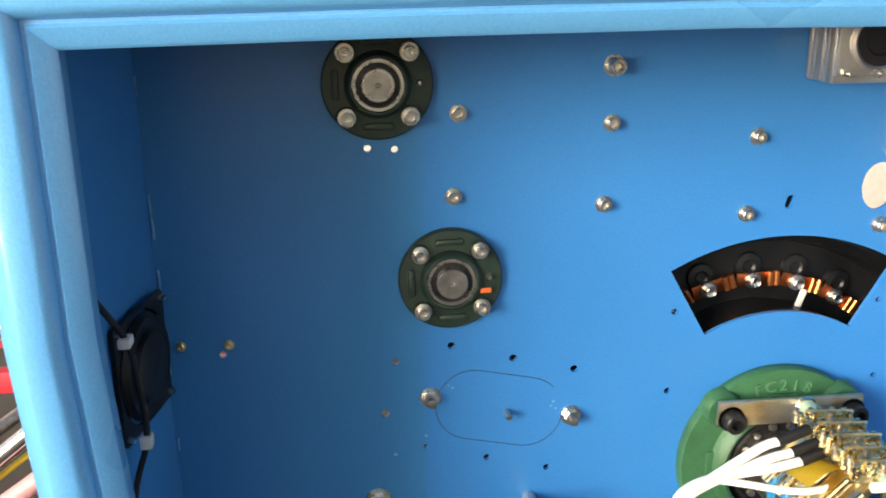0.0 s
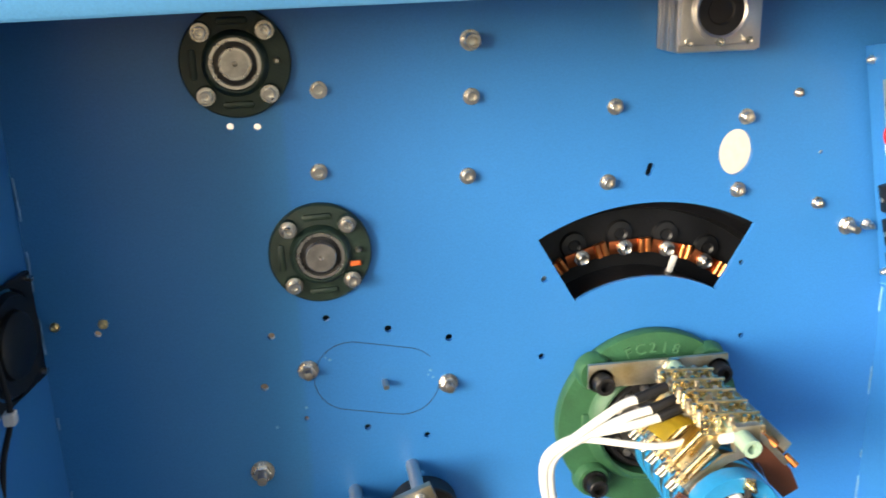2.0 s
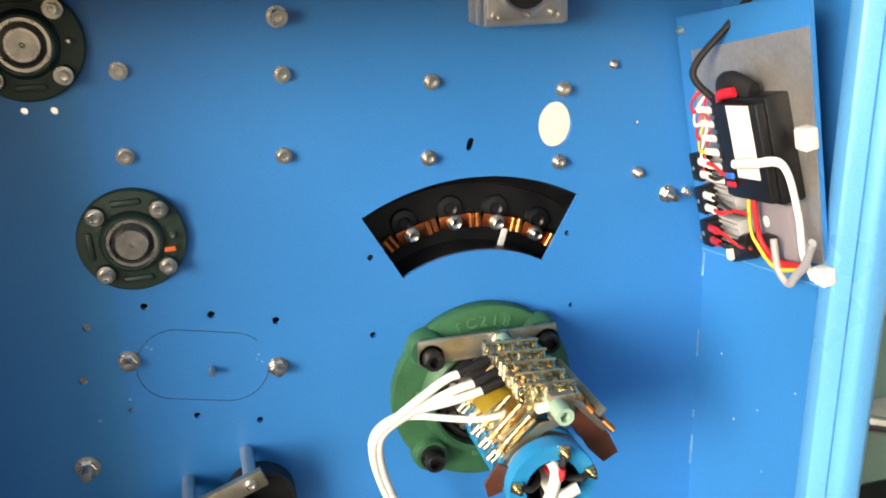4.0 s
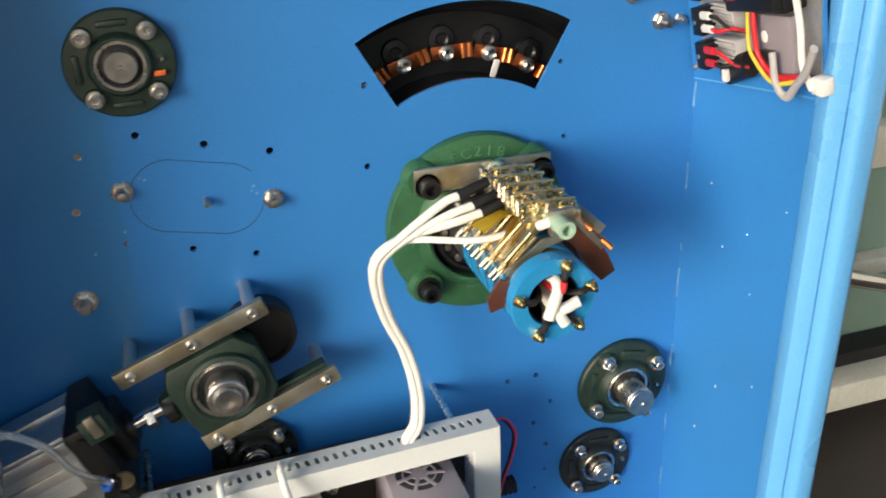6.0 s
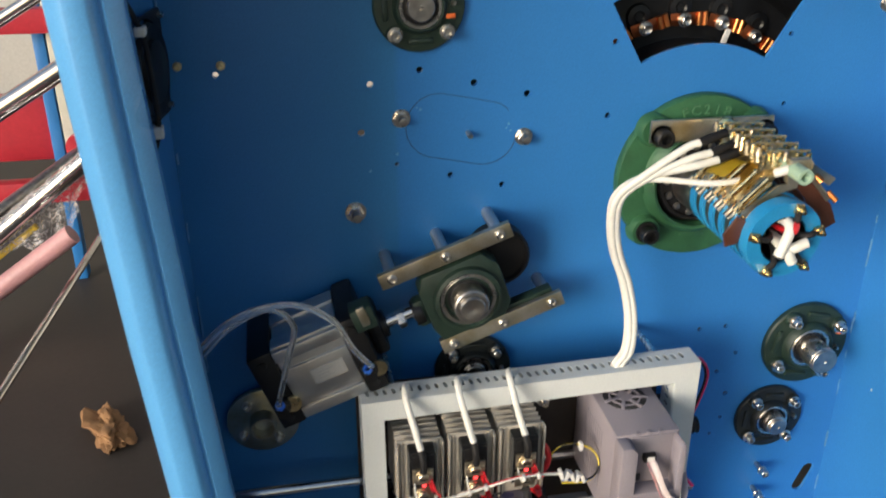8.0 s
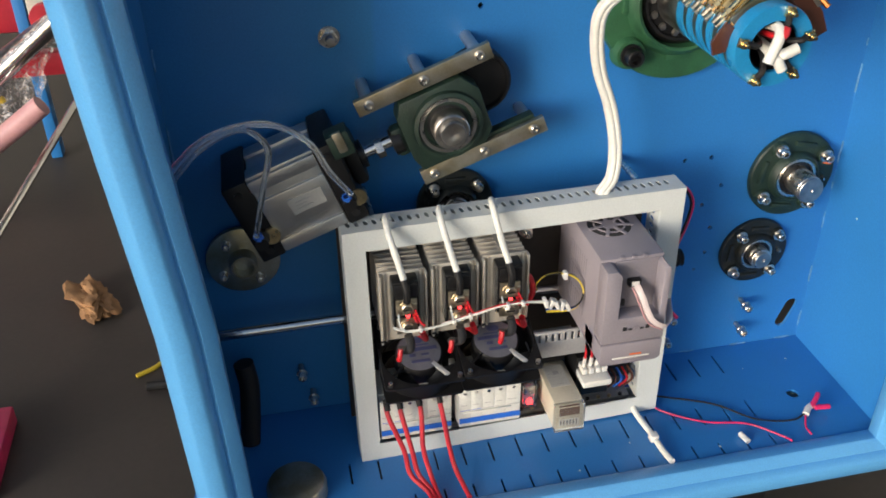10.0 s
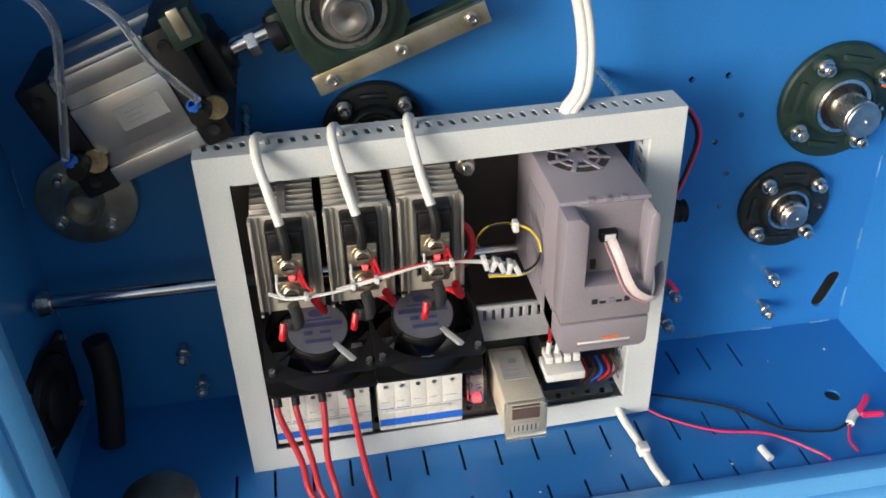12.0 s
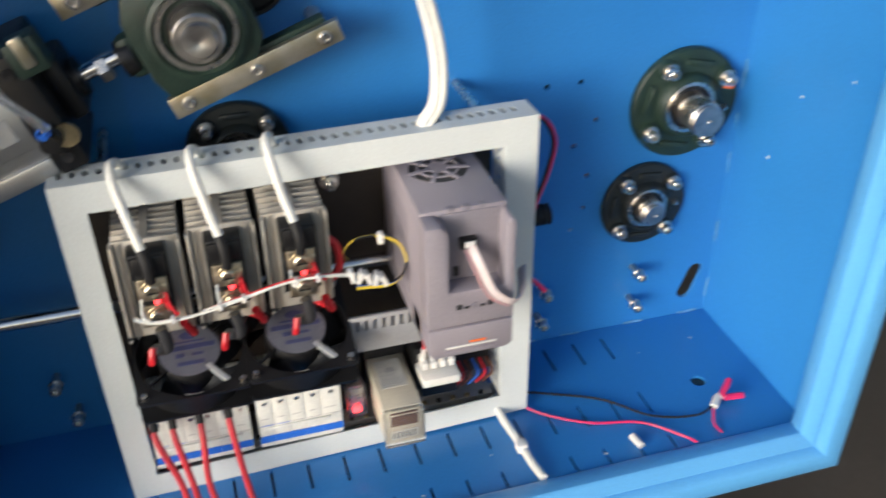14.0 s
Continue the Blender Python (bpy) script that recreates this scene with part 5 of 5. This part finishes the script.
# ---- cables at the foot of the frame ----
for k, (x0, x1, xm) in enumerate(((0.268, 0.316, 0.294), (0.288, 0.322, 0.306), (0.318, 0.329, 0.324), (0.350, 0.372, 0.364))):
    c = thing("power_cable", "brick-red power cable running down from the breakers", "cable", "red power cables")
    part("cable", tube([(x0, -0.160, 0.128), (x0 + 0.002, -0.176, 0.112), (xm - 0.006, -0.196, 0.060), (xm, -0.212, 0.024), (x1, -0.24, 0.010), (x1 + 0.004, -0.262, 0.0075)], 0.0039, 10, 6), DARKRED, c)
    part("sleeve", tube([(x0, -0.156, 0.132), (x0 + 0.001, -0.164, 0.127), (x0 + 0.0015, -0.170, 0.121)], 0.0048, 10, 4), RUBBER, c, "black sleeve")
wc = thing("floor_cable", "white jacketed cable with a tie running over the floor", "cable")
part("cable", tube([(0.688, -0.120, 0.022), (0.692, -0.150, 0.010), (0.699, -0.195, 0.0075), (0.702, -0.235, 0.0075), (0.706, -0.262, 0.0085)], 0.0052, 10, 6), CABLE, wc)
part("cable_tie", box((0.692, -0.212, 0.003), (0.705, -0.198, 0.016), 0.001), PAPER, wc)
fw = thing("loose_wires", "thin red and black loose wires with crimped ends on the floor", "wire")
part("wire", tube([(0.715, -0.112, 0.006), (0.745, -0.150, 0.004), (0.800, -0.186, 0.004), (0.865, -0.205, 0.004), (0.905, -0.245, 0.006), (0.915, -0.262, 0.008)], 0.0018, 7, 8), PINK, fw)
part("wire", tube([(0.72, -0.100, 0.006), (0.77, -0.118, 0.004), (0.835, -0.150, 0.004), (0.885, -0.198, 0.004), (0.940, -0.216, 0.006), (0.972, -0.208, 0.010)], 0.0016, 7, 8), RUBBER, fw)
part("connector", tube([(0.968, -0.212, 0.010), (0.980, -0.200, 0.012), (0.990, -0.196, 0.012)], 0.0055, 8, 4), CABLE, fw)
part("crimp", tube([(0.984, -0.200, 0.013), (1.000, -0.188, 0.018), (1.008, -0.180, 0.020)], 0.0045, 8, 4), PINK, fw, "pink crimp end")
part("crimp", tube([(0.990, -0.202, 0.012), (1.008, -0.204, 0.012), (1.016, -0.205, 0.012)], 0.0045, 8, 4), PINK, fw, "pink crimp end")
part("tail", tube([(0.966, -0.215, 0.010), (0.956, -0.235, 0.005), (0.957, -0.252, 0.004)], 0.0018, 7, 4), PINK, fw)
solo("ferrule_scrap", rod((0.842, -0.226, 0.006), (0.846, -0.246, 0.006), 0.0048, 10), PAPER, "small white ferrule lying on the floor", "scrap")
lw = thing("looped_wires", "red and black wires looping out behind the frame", "wire")
for k, mt in enumerate((PINK, RUBBER)):
    part("wire", tube([(0.722, -0.10, 0.41), (0.752 - 0.004 * k, -0.09, 0.405), (0.772 - 0.004 * k, -0.085, 0.372), (0.766 - 0.004 * k, -0.085, 0.330), (0.748 - 0.004 * k, -0.09, 0.285), (0.736 - 0.006 * k, -0.09, 0.230)], 0.0019, 7, 7), mt, lw)
gl = thing("conduit_end", "black corrugated conduit end beside the frame", "conduit")
part("conduit", lathe([(0.0, 0)] + [(0.0125 if q % 2 else 0.0145, 0.004 * q) for q in range(15)] + [(0.011, 0.058), (0, 0.055)], 24, m=Matrix.Translation((0.725, -0.055, 0.252)) @ pose(0, 0, 0, 0, 0, 90) @ pose(0, 0, 0, 0, 0, 0)), RUBBER, gl)
part("block", box((0.712, -0.080, 0.250), (0.752, -0.010, 0.290), 0.004), RUBBER, gl)
sp = thing("spare_wire_ends", "short red wire ends with white sleeves beside the frame", "wire")
part("wire", tube([(0.728, -0.10, 0.205), (0.745, -0.11, 0.190), (0.758, -0.115, 0.176)], 0.003, 7, 4), PINK, sp)
part("wire", tube([(0.716, -0.10, 0.215), (0.728, -0.105, 0.208), (0.736, -0.11, 0.196)], 0.002, 7, 4), CABLE, sp)

# ---- leaning component plate on the right-hand side ----
LEANP = radians(10.8)
sa, ca = math.sin(LEANP), math.cos(LEANP)
PM = Matrix(((0, ca, -sa, 1.069), (-1, 0, 0, -0.006), (0, sa, ca, 0.850), (0, 0, 0, 1)))
pl = thing("component_plate", "leaning blue plate faced with a bare aluminium sheet", "mounting plate", m=PM)
part("plate", prism([(0, -0.018), (0.268, 0.026), (0.268, 0.352), (0.0, 0.305)], -0.004, 0.0), BLUE, pl, "blue enamelled plate")
part("aluminium_sheet", prism([(0.034, 0.022), (0.266, 0.058), (0.266, 0.318), (0.034, 0.268)], -0.0065, -0.0045), GALV, pl, "bare aluminium sheet")
# crease drawn in the lightened rim blue
part("crease", tube([(0.002, -0.0045, -0.012), (0.266, -0.0045, 0.030)], 0.0012, 6, straight=True), BLUE_LIT, pl)
part("plate_screw", lathe(socket_profile(0.004, 0.006), 14, m=pose(0.012, -0.004, 0.290)), STEEL, pl)
part("plate_screw", lathe(socket_profile(0.004, 0.006), 14, m=pose(0.012, -0.004, 0.008)), STEEL, pl)


def on_plate(x, z, tilt=0):
    return PM @ pose(0.076 + 0.84 * x, -0.0065, z - 0.004, 0, tilt, 0) @ Matrix.Diagonal((0.82, 0.66, 1, 1))


ps = thing("drive_module", "black drive module with a white label and a row of terminals", "power module", m=on_plate(0.072, 0.118, -9))
part("case", box((0, -0.044, 0), (0.135, 0, 0.118), 0.003), BLACK, ps)
lid = part("lid", box((0.034, -0.062, 0.004), (0.133, -0.043, 0.114), 0.004), BLACK, ps)
part("paper_label", box((0.064, -0.0628, 0.030), (0.118, -0.0618, 0.112), 0), PAPER, lid, "white paper label")
for k in range(6):
    part("terminal", box((0.004, -0.050, 0.012 + 0.017 * k), (0.020, -0.043, 0.024 + 0.017 * k), 0.001), BLACKSTEEL, ps)
    part("ferrule", rod((0.006, -0.047, 0.018 + 0.017 * k), (-0.022, -0.055 - 0.002 * (k % 2), 0.020 + 0.017 * k), 0.0042, 8), PAPER, ps, "white ferrule")
    part("wire", tube([(-0.020, -0.056, 0.020 + 0.017 * k), (-0.036, -0.058, 0.022 + 0.016 * k), (-0.044, -0.048, 0.040 + 0.015 * k), (-0.036, -0.03, 0.075 + 0.01 * k)], 0.0022, 7, 5), (REDW, CABLE, YELLOW, REDW, CABLE, REDW)[k], ps)
for k, mt in enumerate((BLUEP, REDW)):
    part("lead", rod((0.036, -0.064, 0.030 - 0.010 * k), (0.058, -0.068, 0.032 - 0.010 * k), 0.0036, 8), mt, ps)
for k in range(3):
    tr_ = thing("relay_module", "small black relay on a grey heat sink with white spade lugs", "relay", "relays on the side plate", m=on_plate(0.008 + 0.004 * k, 0.140 - 0.043 * k, -6))
    part("heat_sink", box((0.0, -0.028, -0.012), (0.058, 0, 0.020), 0.003), DUCT, tr_, "grey finned base")
    for q in range(4):
        part("fin", box((0.002, -0.034, -0.010 + 0.008 * q), (0.056, -0.027, -0.007 + 0.008 * q), 0.0005), DUCT, tr_)
    part("relay_body", box((-0.014, -0.058, -0.016), (0.012, -0.020, 0.018), 0.002), BLACK, tr_)
    part("face_screw", lathe([(0, 0.058), (0.0032, 0.058), (0.0028, 0.060), (0, 0.060)], 10, m=pose(-0.006, 0, 0)), STEEL, tr_)
    for q in range(2):
        part("spade_lug", rod((0.012, -0.054, -0.006 + 0.016 * q), (0.042, -0.060, -0.004 + 0.016 * q), 0.0052, 8), PAPER if k < 2 else REDW, tr_, "insulated spade lug")
        part("lead", tube([(0.040, -0.060, -0.004 + 0.016 * q), (0.056, -0.058, -0.006 + 0.016 * q), (0.070, -0.045, -0.004), (0.09, -0.03, -0.008)], 0.0028, 7, 5), REDW if (k + q) % 2 else RUBBER, tr_)
cap = thing("capacitor", "black round capacitor with a white tag under the relays", "capacitor", m=on_plate(0.040, 0.040))
part("can", rod((0, -0.020, -0.008), (0.062, -0.024, 0.016), 0.0165, 24), BLACK, cap)
part("tag", box((0.012, -0.046, -0.012), (0.024, -0.036, 0.004), 0.002), PAPER, cap)
cap2 = thing("cable_sleeve", "black and red sleeved cables above the drive module", "cable", m=on_plate(0.058, 0.235))
part("sleeve", tube([(0, -0.02, 0), (0.02, -0.034, 0.016), (0.05, -0.036, 0.022), (0.085, -0.03, 0.014)], 0.013, 14, 6), RUBBER, cap2)
part("red_lead", tube([(0.004, -0.034, -0.008), (0.03, -0.052, 0.008), (0.065, -0.050, 0.016)], 0.006, 10, 6), REDW, cap2)
part("loop", tube([(0.002, -0.030, -0.006), (-0.022, -0.04, -0.004), (-0.024, -0.045, -0.022), (-0.004, -0.05, -0.030)], 0.002, 7, 6), PINK, cap2)
vb = thing("filter_module", "dark violet-grey module with a white button", "power module", m=on_plate(0.120, 0.040, -6))
part("case", box((0, -0.018, 0), (0.075, 0, 0.078), 0.002), GREYVIO2, vb)
part("button", lathe([(0, 0.018), (0.007, 0.018), (0.0065, 0.020), (0, 0.020)], 18, m=pose(0.016, 0, 0.052)), PAPER, vb)
part("connector", box((0.012, -0.034, 0.026), (0.038, -0.016, 0.038), 0.002), BLACK, vb)
pw = thing("plate_cables", "white, red and yellow cables looped across the aluminium sheet", "cable", m=PM @ pose(0.092, 0, -0.004) @ Matrix.Diagonal((0.82, 0.7, 1, 1)))
part("white_cable", tube([(0.128, -0.086, 0.178), (0.170, -0.080, 0.186), (0.200, -0.055, 0.184), (0.207, -0.042, 0.130), (0.204, -0.036, 0.080), (0.216, -0.030, 0.052)], 0.0052, 10, 7), CABLE, pw)
part("tie_base", box((0.194, -0.030, 0.196), (0.218, -0.0065, 0.220), 0.003), PAPER, pw)
part("tie_base", box((0.212, -0.030, 0.046), (0.236, -0.0065, 0.066), 0.003), PAPER, pw)
part("red_cable", tube([(0.105, -0.040, 0.150), (0.112, -0.044, 0.100), (0.120, -0.044, 0.074), (0.150, -0.040, 0.056), (0.205, -0.036, 0.064)], 0.0045, 10, 7), REDW, pw)
part("yellow_cable", tube([(0.100, -0.044, 0.150), (0.104, -0.05, 0.090), (0.116, -0.048, 0.068), (0.150, -0.045, 0.049), (0.200, -0.040, 0.060)], 0.0028, 8, 7), YELLOW, pw)
part("grey_cable", tube([(0.150, -0.044, 0.085), (0.158, -0.046, 0.050), (0.178, -0.044, 0.038), (0.200, -0.046, 0.056), (0.226, -0.050, 0.078), (0.250, -0.056, 0.110)], 0.0056, 10, 7), DUCT, pw)
bc = thing("black_cable", "black cable arching up from the side plate", "cable")
part("cable", tube([PM @ Vector((0.118, -0.03, 0.225)), PM @ Vector((0.104, -0.045, 0.262)), (1.008, -0.125, 1.150), (1.022, -0.158, 1.190), (1.046, -0.205, 1.214), (1.070, -0.262, 1.222)], 0.0042, 10, 8), RUBBER, bc)

# ---- fans and cables on the shaded left wall ----
axial_fan("wall_fan", "black square fan on the shaded side plate", pose(-0.040, -0.078, 0.886, 0, 0, 79), s=0.128, group="side wall fans", labelled=False)
axial_fan("wall_fan", "black square fan low down in deep shade", pose(-0.022, -0.100, 0.120, 0, 0, 79), group="side wall fans", labelled=False)
lc = thing("fan_cable", "black cable held with white ties along the shaded plate", "cable")
part("cable", tube([(-0.03, -0.255, 1.09), (-0.012, -0.225, 1.02), (0.006, -0.185, 0.955), (0.008, -0.165, 0.90), (0.006, -0.150, 0.835), (-0.012, -0.15, 0.77), (-0.022, -0.16, 0.65), (-0.022, -0.17, 0.45), (-0.02, -0.18, 0.28)], 0.0032, 10, 7), RUBBER, lc)
part("cable_tie", box((0.000, -0.196, 0.950), (0.012, -0.178, 0.960), 0.002), PAPER, lc, "white cable tie")
part("cable_tie", box((0.000, -0.158, 0.826), (0.012, -0.144, 0.840), 0.002), PAPER, lc, "white cable tie")
bcn = thing("cable_grip", "thick black sleeved cable hanging by the lower fan", "cable")
part("grip", tube([(0.062, -0.055, 0.160), (0.066, -0.06, 0.12), (0.062, -0.07, 0.07), (0.055, -0.08, 0.018)], 0.016, 14, 6), RUBBER, bcn)
solo("floor_boss", lathe([(0, 0), (0.046, 0), (0.046, 0.018), (0.042, 0.026), (0.03, 0.030), (0, 0.032)], 40, m=pose(0, 0, 0, -90, 0, 0)), ZINC, "round dull metal boss standing on the cabinet floor", "boss", m=pose(0.121, -0.190, 0.0))

# ---- the workshop round about ----
GZ = -0.45
gr = bmesh.new()
bmesh.ops.create_grid(gr, x_segments=40, y_segments=40, size=30)
for v in gr.verts:
    v.co.z = 0.004 * noise.noise(v.co * 0.9)
solo("ground", gr, CONCRETE, "dark worn workshop floor", "floor", kind="structure", m=pose(0, 0, GZ))
solo("plinth", box((0.16, -0.20, GZ), (0.94, 0.0, -0.006), 0.004), BLACKSTEEL, "dark recessed plinth under the cabinet", "plinth", kind="structure")
# two walls and a roof, added to give the skylight a direction
solo("wall_far_added", box((-6, 4.2, GZ), (7, 4.3, 3.6), 0), ADDEDWALL, "pale wall added far behind the machine to shape the skylight", "wall", kind="structure")
solo("wall_east_added", box((5.2, -5, GZ), (5.3, 4.2, 3.6), 0), ADDEDWALL, "pale unseen wall added to the side to shape the skylight", "wall", kind="structure")
solo("roof_added", box((-1.0, -0.5, 3.6), (5.3, 4.3, 3.7), 0), ADDEDWALL, "pale unseen roof added to block skylight from above", "roof", kind="structure")

cp_ = bmesh.new()
bmesh.ops.create_icosphere(cp_, subdivisions=4, radius=1)
for v in cp_.verts:
    n = noise.noise(v.co * 1.3 + Vector((3.1, 0, 0))) * 0.8 + abs(noise.noise(v.co * 3.0)) * 0.6 - abs(noise.noise(v.co * 6.5)) * 0.25
    v.co *= 0.75 + 0.7 * n
    v.co = Vector((v.co.x * 0.062, v.co.y * 0.125, v.co.z * 0.036 + 0.026))
solo("crumpled_paper", cp_, CARDBOARD, "crumpled brown kraft paper lying on the floor", "paper", m=pose(-0.40, 1.08, GZ, 0, 0, 25))
solo("magenta_box", box((-0.78, 0.36, GZ), (-0.53, 0.62, GZ + 0.05), 0.006), PINK, "magenta plastic box on the floor", "box")
sc = thing("wire_scrap", "yellow and grey wire ends on the floor", "scrap")
part("wire", tube([(-0.26, 0.72, GZ + 0.006), (-0.21, 0.75, GZ + 0.006), (-0.16, 0.80, GZ + 0.01), (-0.10, 0.80, GZ + 0.006)], 0.006, 8, 5), YELLOW, sc)
part("sleeve", rod((-0.23, 0.67, GZ + 0.01), (-0.10, 0.66, GZ + 0.01), 0.012, 10), RUBBER, sc)

rk = thing("roller_rack", "rack of chromed rollers and red frames beside the machine", "rack")
for p, q, r in (((-1.10, 1.60, 0.11), (-0.20, 1.60, 0.64), 0.030), ((-1.10, 1.55, -0.30), (-0.10, 1.55, 0.476), 0.028), ((-1.10, 1.75, 0.34), (-0.20, 1.75, 0.86), 0.020)):
    part("roller", rod(p, q, r, 24), CHROME, rk, "chromed roller")
part("pink_tube", rod((-1.10, 1.50, -0.415), (-0.50, 1.50, 0.0), 0.031, 24), PINKTUBE, rk, "pale pink wrapped tube")
part("yellow_strip", rod((-1.0, 1.58, -0.28), (-0.62, 1.58, 0.0), 0.010, 10), YELLOW, rk)
part("red_rail", box((-1.6, 2.02, -0.10), (-0.2, 2.08, -0.02), 0.006), REDPAINT, rk, "red painted rail")
part("red_rail", box((-1.6, 2.02, 0.50), (-0.2, 2.08, 0.58), 0.006), REDPAINT, rk, "red painted rail")
part("red_cloth", box((-1.05, 2.12, 0.02), (-0.62, 2.22, 0.26), 0.03), REDPAINT, rk, "orange-red wrapped bundle")
part("white_upright", box((-0.61, 2.10, 0.03), (-0.47, 2.18, 0.75), 0.006), PALEBEAM, rk, "pale upright")
part("blue_upright", box((-0.655, 2.10, GZ), (-0.615, 2.16, 0.75), 0.004), BLUE, rk)
part("spindle", rod((-0.95, 1.7, -0.12), (-0.50, 2.1, 0.10), 0.022, 16), DSTEEL, rk)
part("spindle_cap", lathe([(0, 0), (0.05, 0), (0.05, 0.03), (0, 0.03)], 24, m=pose(-0.55, 2.08, 0.09)), REDPAINT, rk)
fl = bmesh.new()
cols = 70
grid = []
for i in range(cols + 1):
    u = i / cols
    cx, cz = -0.72 + 0.30 * u, -0.005 + 0.2325 * u
    hang = 0.05 + 0.17 * max(0.0, math.sin(math.pi * min(1, u * 1.15))) * (0.7 + 0.6 * noise.noise(Vector((u * 7, 3, 0))))
    row = []
    for k in range(25):
        v = k / 24
        a = radians(100 + 150 * min(1, v * 2.2))
        drop = max(0.0, v - 0.45) / 0.55
        n1, n2 = noise.noise(Vector((u * 9, v * 6, 1))), noise.noise(Vector((u * 26, v * 17, 5)))
        row.append(fl.verts.new((cx + 0.06 * drop * (u - 0.4) + 0.012 * n2, 1.55 + 0.033 * math.sin(a) * -1 - 0.03 * drop + 0.030 * n1 + 0.012 * n2, cz + 0.036 * math.cos(a + math.pi) - hang * drop + 0.012 * n1)))
    grid.append(row)
for r0, r1 in zip(grid, grid[1:]):
    for k in range(24):
        fl.faces.new((r0[k], r0[k + 1], r1[k + 1], r1[k]))
part("plastic_film", fl, FILM, rk, "torn clear plastic film wrapped round a roller")
solo("floor_bar", rod((-0.78, 0.20, -0.301), (-0.35, 2.20, -0.032), 0.012, 16), CHROME, "long bright steel bar propped over the floor", "bar")

mc = thing("green_machine", "grey-green machine housing with a pale plinth beside the cabinet", "machine")
part("housing", box((1.75, 0.75, -0.30), (4.4, 1.25, 1.1), 0.02), SEAGREEN, mc, "grey-green painted steel")
part("sill", box((1.70, 0.70, -0.02), (4.4, 0.76, 0.03), 0.006), PALEBEAM, mc)
part("pale_plinth", box((1.60, 0.58, -0.36), (4.4, 0.70, -0.275), 0.006), PALEBEAM, mc, "pale painted beam")
# solid black strip stands for shade between housing and plinth
part("gap_shade", box((1.65, 0.66, -0.275), (4.4, 0.74, -0.235), 0.0), RUBBER, mc)
part("rail", rod((1.75, 0.55, 0.15), (3.2, 0.72, -0.40), 0.022, 18), CHROME, mc, "steel tube")
part("ledge", box((1.75, 0.70, 0.30), (4.4, 0.77, 0.42), 0.01), PALEBEAM, mc)
for x in (1.7, 4.2):
    part("foot", box((x, 0.8, GZ), (x + 0.15, 1.2, -0.30), 0.01), RUBBER, mc)

rng = random.Random(21)
for x, z in ((0.328, 0.800), (0.333, 0.797), (0.458, 0.770), (0.461, 0.760), (0.455, 0.764), (0.300, 0.735), (0.262, 0.712)):
    r = rng.uniform(0.0012, 0.0026)
    solo("paint_chip", lathe([(0, 0), (r, 0), (r * 0.8, 0.0004), (0, 0.0005)], 6), SEALANT, "tiny rubbed spot in the blue paint", "paint chip", "paint chips", m=pose(x, 0, z))
for y, z in ((-0.06, 0.70), (-0.10, 0.62), (-0.15, 0.66), (-0.17, 0.58), (-0.20, 0.45), (-0.12, 0.40), (-0.22, 0.72), (-0.08, 0.30)):
    r = rng.uniform(0.0012, 0.0026)
    solo("paint_chip", lathe([(0, 0), (r, 0), (r * 0.8, 0.0004), (0, 0.0005)], 7, m=pose(0, 0, 0, 0, 0, -90)), PAPER, "tiny pale chip in the blue paint", "paint chip", "paint chips", m=pose(WIDE, y, z))
for x, y in ((0.70, -0.23), (0.66, -0.20), (0.93, -0.07), (0.80, -0.24), (0.56, -0.24), (1.02, -0.06)):
    r = rng.uniform(0.001, 0.002)
    solo("paint_chip", lathe([(0, 0), (r, 0), (r * 0.8, 0.0004), (0, 0.0005)], 7, m=pose(0, 0, 0, -90, 0, 0)), PAPER, "tiny pale speck on the cabinet floor", "paint chip", "paint chips", m=pose(x, y, 0))
